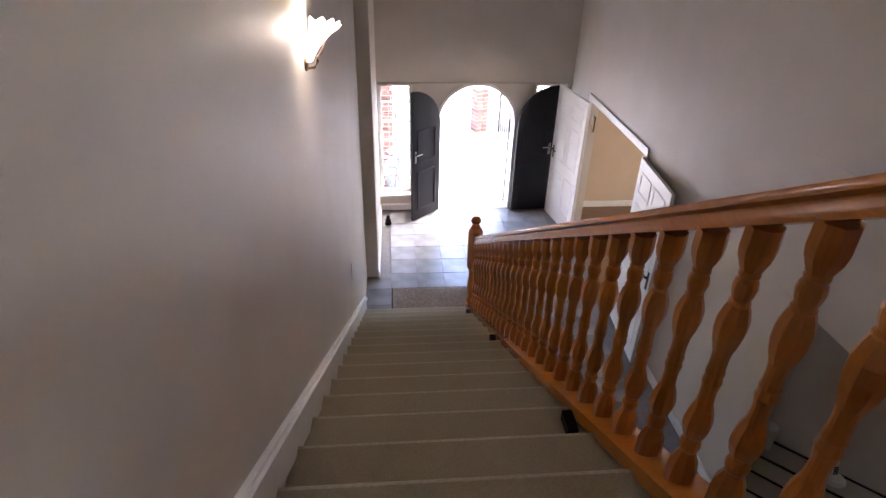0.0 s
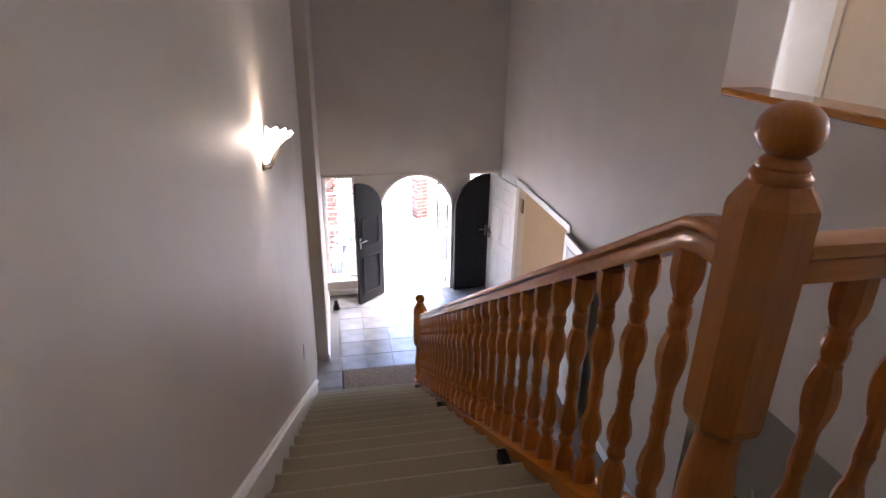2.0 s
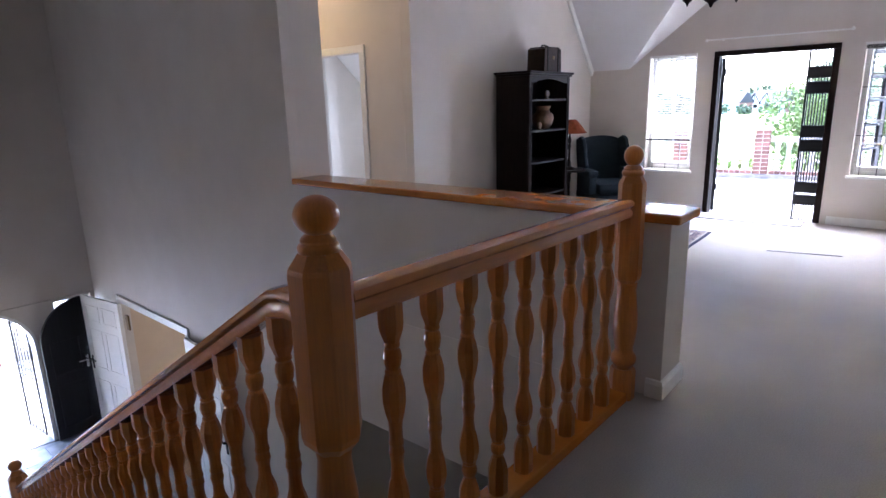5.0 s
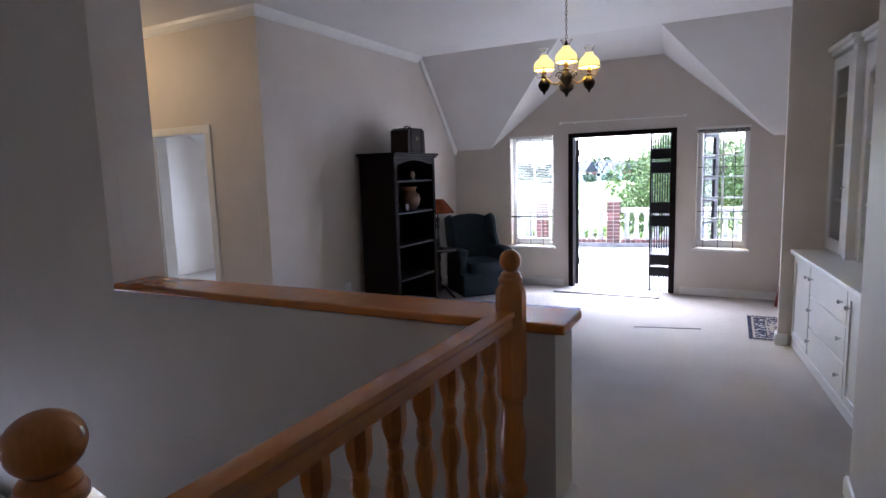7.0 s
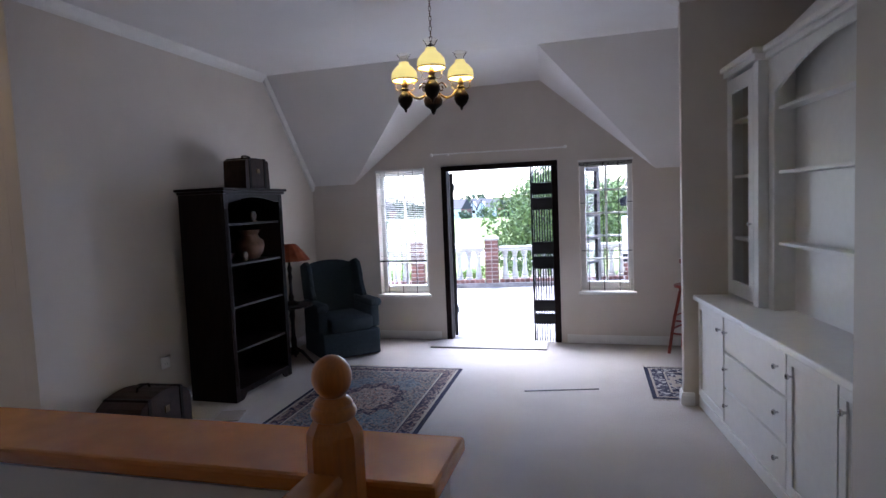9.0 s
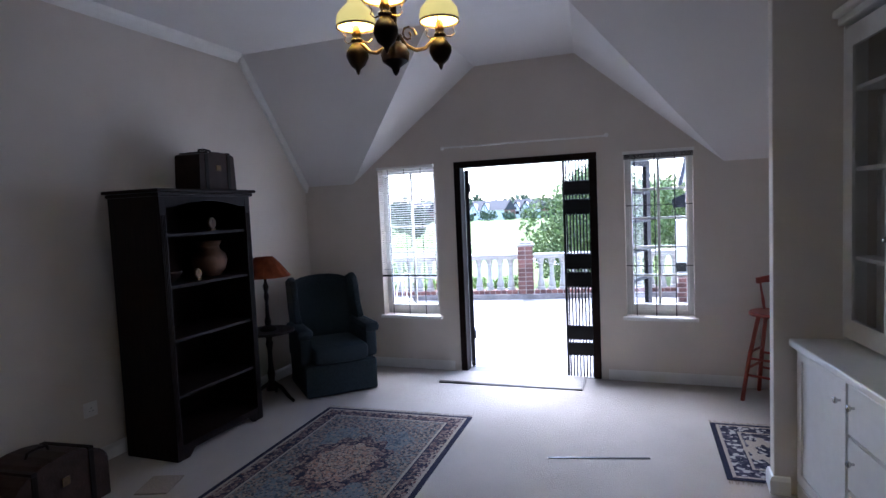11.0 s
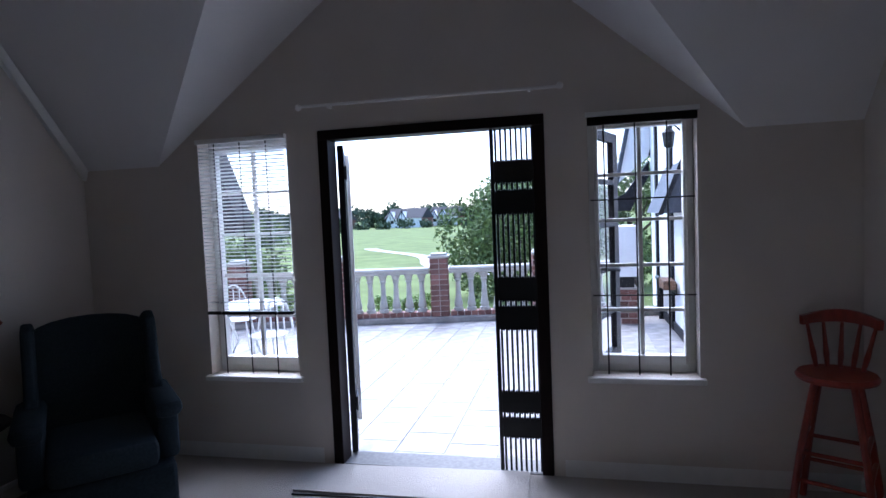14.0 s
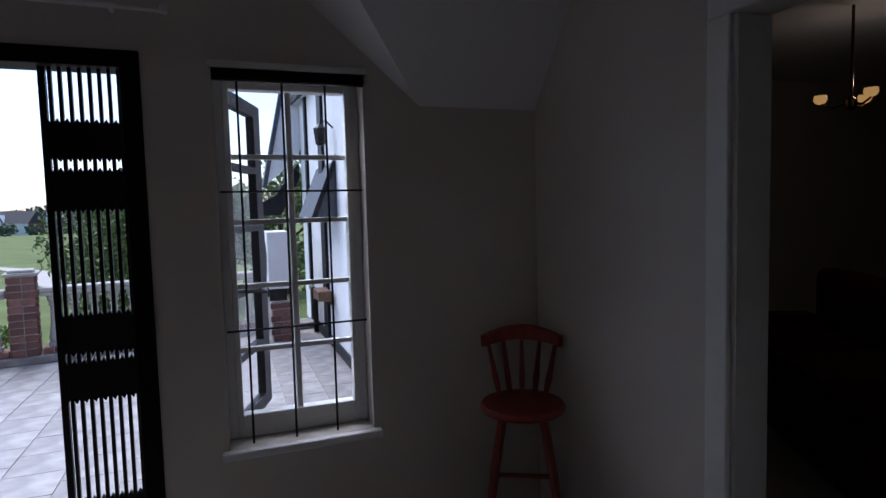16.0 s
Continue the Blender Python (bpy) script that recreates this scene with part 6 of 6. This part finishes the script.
for k in range(26):
    a = radians(-4 + 52 * k / 25)
    d = rng.uniform(205, 225)
    x, y = 6 + d * math.cos(a), d * math.sin(a)
    crown(bm, rng, (x, y, ground_z(x, y) + 1.2), rng.uniform(2.6, 4.2), 170, 0.7, 0.6)
hedge = part("shrubs", bm, M_LEAF2)
tagged(hedge, "distant belt of dark green shrubs", "shrubs", kind="stuff")


def far_house(x, y, rz, l, label):
    z = ground_z(x, y) + 0.9
    t = thing("house", (x, y, z), label, "house", "distant houses", rz=rz)
    part("wall", box((-l / 2, -4, -1), (l / 2, 4, 3.0)), M_RENDER, t)
    bm = bmesh.new()
    v = [bm.verts.new(p) for p in ((-l / 2 - 0.5, -4.6, 2.8), (l / 2 + 0.5, -4.6, 2.8), (l / 2 + 0.5, 0, 6.8), (-l / 2 - 0.5, 0, 6.8), (-l / 2 - 0.5, 4.6, 2.8), (l / 2 + 0.5, 4.6, 2.8))]
    for q in ((0, 1, 2, 3), (3, 2, 5, 4), (0, 3, 4), (1, 5, 2), (0, 4, 5, 1)):
        bm.faces.new([v[i] for i in q])
    part("roof", bm, M_ROOF, t)
    for k in (-0.33, 0.0):
        bm = bmesh.new()
        v = [bm.verts.new(p) for p in ((k * l - 2, -5.2, 2.2), (k * l + 2, -5.2, 2.2), (k * l, -5.2, 5.6), (k * l - 2, -2.0, 2.2), (k * l + 2, -2.0, 2.2), (k * l, -2.0, 5.6))]
        for q in ((0, 1, 2), (5, 4, 3), (0, 3, 4, 1), (1, 4, 5, 2), (2, 5, 3, 0)):
            bm.faces.new([v[i] for i in q])
        part("gable", bm, M_RENDER, t)
        for s in (-1, 1):
            part("barge_board", tube([(k * l + s * 2.3, -5.3, 2.0), (k * l, -5.3, 5.9)], 0.22, 4), M_BLACK, t)
        part("timber", box((k * l - 0.12, -5.3, 2.2), (k * l + 0.12, -5.21, 5.2)), M_BLACK, t)
        part("window", box((k * l - 0.7, -4.06, 0.8), (k * l + 0.7, -4.001, 2.0)), M_BLACK, t)
    part("brick_gable", slab_yz(l / 2 + 0.02, l / 2 + 0.2, [(-4, -1), (4, -1), (4, 3), (0, 6.6), (-4, 3)]), M_BRICK, t, "red brick gable end")


far_house(232, 66, -108, 17, "distant half-timbered house with dark roof")
far_house(240, 52, -100, 12, "distant brick and timber house with dark roof")
far_house(228, 96, -110, 14, "distant timbered house among trees")

# ---- front court ----
structure("ground_front_court", box((-8, 9.73, -3.3), (12, 26, -3.03)), M_CONC, "bleached concrete forecourt", "forecourt")
structure("floor_front_step", box((1.3, 9.5, -3.2), (2.6, 9.73, LOW - 0.004)), M_CONC, "pale doorstep", "doorstep")
gr = thing("drain_grate", (1.9, 9.86, -3.03), "metal drain grate set in the forecourt", "drain grate")
for i in range(12):
    part("grate_bar", box((-0.27 + i * 0.045, -0.045, 0.0005), (-0.25 + i * 0.045, 0.045, 0.008)), M_CHROME, gr)
part("frame", sheet(rect(-0.29, -0.06, 0.29, 0.06), [rect(-0.275, -0.047, 0.275, 0.047)], lambda u, v: (u, v, 0.0), (0, 0, 0.009)), M_CHROME, gr)
p2 = copy_thing(first, pose(2.58, 13.4, -3.03, 0, 0, 20))
tagged(p2, "red brick pillar at the foot of the garden stair")
steps = thing("garden_stair", (3.0, 13.6, -3.03), "pale stone garden stair rising beside a balustrade", "stairs", rz=-20)
for i in range(7):
    part("step", box((0.0 + 0.3 * i, 0.0, 0), (0.3 * (i + 1), 1.6, 0.16 * (i + 1)), 0.01), M_CONC, steps)
for i in range(9):
    ob = new("baluster", bal_mesh)
    ob.parent = steps
    ob.location = (0.12 + 0.25 * i, -0.1, 0.13 * i)
part("side_wall", sheet([(-0.1, 0), (2.4, 0), (2.4, 1.2), (-0.1, 0.0 + 0.02)], [], lambda u, v: (u, -0.2, v), (0, 0.199, 0)), M_CONC, steps)
part("sloping_rail", sheet([(-0.1, 0.62), (2.4, 1.90), (2.4, 2.0), (-0.1, 0.72)], [], lambda u, v: (u, -0.2, v), (0, 0.199, 0)), M_STONE, steps)
urn = part("garden_urn", lathe([(0.14, 0), (0.16, 0.02), (0.22, 0.18), (0.27, 0.40), (0.26, 0.52), (0.17, 0.64), (0.15, 0.68), (0.20, 0.74), (0.21, 0.76), (0.16, 0.74), (0.12, 0.66)], 24), mat("blue_grey_glaze", (0.16, 0.19, 0.21), 0.25, vary=0.25, grain=8, stains=0.2), smooth=True)
urn.location = (0.80, 10.25, -3.03)
tagged(urn, "large blue-grey glazed garden urn by the window", "garden urn")
bw = thing("brick_column", (0.52, 10.6, -3.03), "red brick porch column", "brick column")
part("core", box((-0.17, -0.17, 0), (0.17, 0.17, 2.9)), M_MORTAR, bw)
for c in range(33):
    for s in (0, 1):
        for q in (0, 1):
            ob = new("brick", brick_mesh)
            ob.parent = bw
            ob.matrix_basis = pose(0, 0, 0, 0, 0, 90 * s) @ pose(-0.085 + q * 0.172 + (0.02 if c % 2 else -0.02), -0.175, 0.005 + c * 0.086) @ Matrix.Diagonal((1.25, 1, 1, 1))
fern = thing("potted_plant", (3.15, 10.4, -3.03), "bright green potted plant outside the hall window", "potted plant")
part("pot", lathe([(0.12, 0), (0.17, 0.26), (0.18, 0.28), (0.15, 0.27)], 18), M_CLAY, fern, smooth=True)
bm = bmesh.new()
crown(bm, random.Random(4), (0, 0, 0.50), 0.28, 500, 0.04)
part("foliage", bm, M_GREEN, fern)

ig = thing("iron_gate", (2.50, 9.74, LOW - 0.02), "open black wrought-iron gate with scrolls", "gate", rz=97)
for u in (0.0, 0.54):
    part("stile", box((u - 0.012, -0.012, 0), (u + 0.012, 0.012, 1.42 if u == 0 else 1.96), 0.002), M_IRON, ig)
for i in range(1, 5):
    u = i * 0.108
    part("bar", tube([(u, 0, 0.03), (u, 0, 1.40 + 0.545 * math.sqrt(max(1 - (1 - u / 0.57) ** 2, 0)))], 0.007, 6), M_IRON, ig)
part("arched_top", tube([(0.57 - 0.57 * math.cos(a), 0, 1.42 + 0.55 * math.sin(a)) for a in np.linspace(0, 1.5, 12)], 0.011, 6), M_IRON, ig)
for z in (0.02, 0.86, 1.0):
    part("rail", box((0.012, -0.01, z), (0.53, 0.01, z + 0.02)), M_IRON, ig)
for u0 in (0.14, 0.30, 0.42):
    part("scroll", tube([(u0 + 0.05 * (1 - k / 13) * math.cos(k * 0.7), 0, 0.945 + 0.05 * (1 - k / 13) * math.sin(k * 0.7)) for k in range(12)], 0.005, 5), M_IRON, ig)

# ---- floor tiles of the hall and terrace ----
def tile_field(parent, x0, x1, y0, y1, w, thick, z, material, limit=300, gap=0.006, skip=None, bond=False):
    bm = box((-w / 2 + gap / 2, -w / 2 + gap / 2, -thick), (w / 2 - gap / 2, w / 2 - gap / 2, 0), 0.002)
    me = None
    count = 0
    a = x0
    col = 0
    while a + w <= x1 + 0.02:
        b = y0
        while b + w <= y1 + 0.02:
            if not (skip and skip(a + w / 2, b + w / 2)):
                if me is None:
                    ob = part("tile", bm, material, parent)
                    me = ob.data
                else:
                    ob = new("tile", me)
                    ob.parent = parent
                ob.location = (a + w / 2 + (w * 0.5 * (int(round((b - y0) / w)) % 2) if bond else 0), b + w / 2, z + 0.0012 * ((count * 37) % 5) / 5)
                count += 1
            b += w
        a += w
        col += 1


hall_floor = thing("floor_hall", (0, 0, 0), "glossy cream ceramic tiles with grey joints", "floor", kind="structure")
tile_field(hall_floor, 0.285, 3.34, 4.14, 9.5, 0.3475, 0.011, LOW - 0.001, M_TILE, skip=lambda x, y: (x < 1.3 and y < YB - 0.2) or (x < 0.5 and y > 7.5))
terrace = thing("floor_terrace", (0, 0, 0), "weathered square grey-pink terrace tiles", "terrace", kind="structure")
tile_field(terrace, 9.09, 14.45, 0.12, 7.5, 0.37, 0.0055, TZ, M_PAVE, gap=0.007, bond=True, skip=lambda x, y: x > 14.62 - 0.18 * (y - 3) - 0.36)
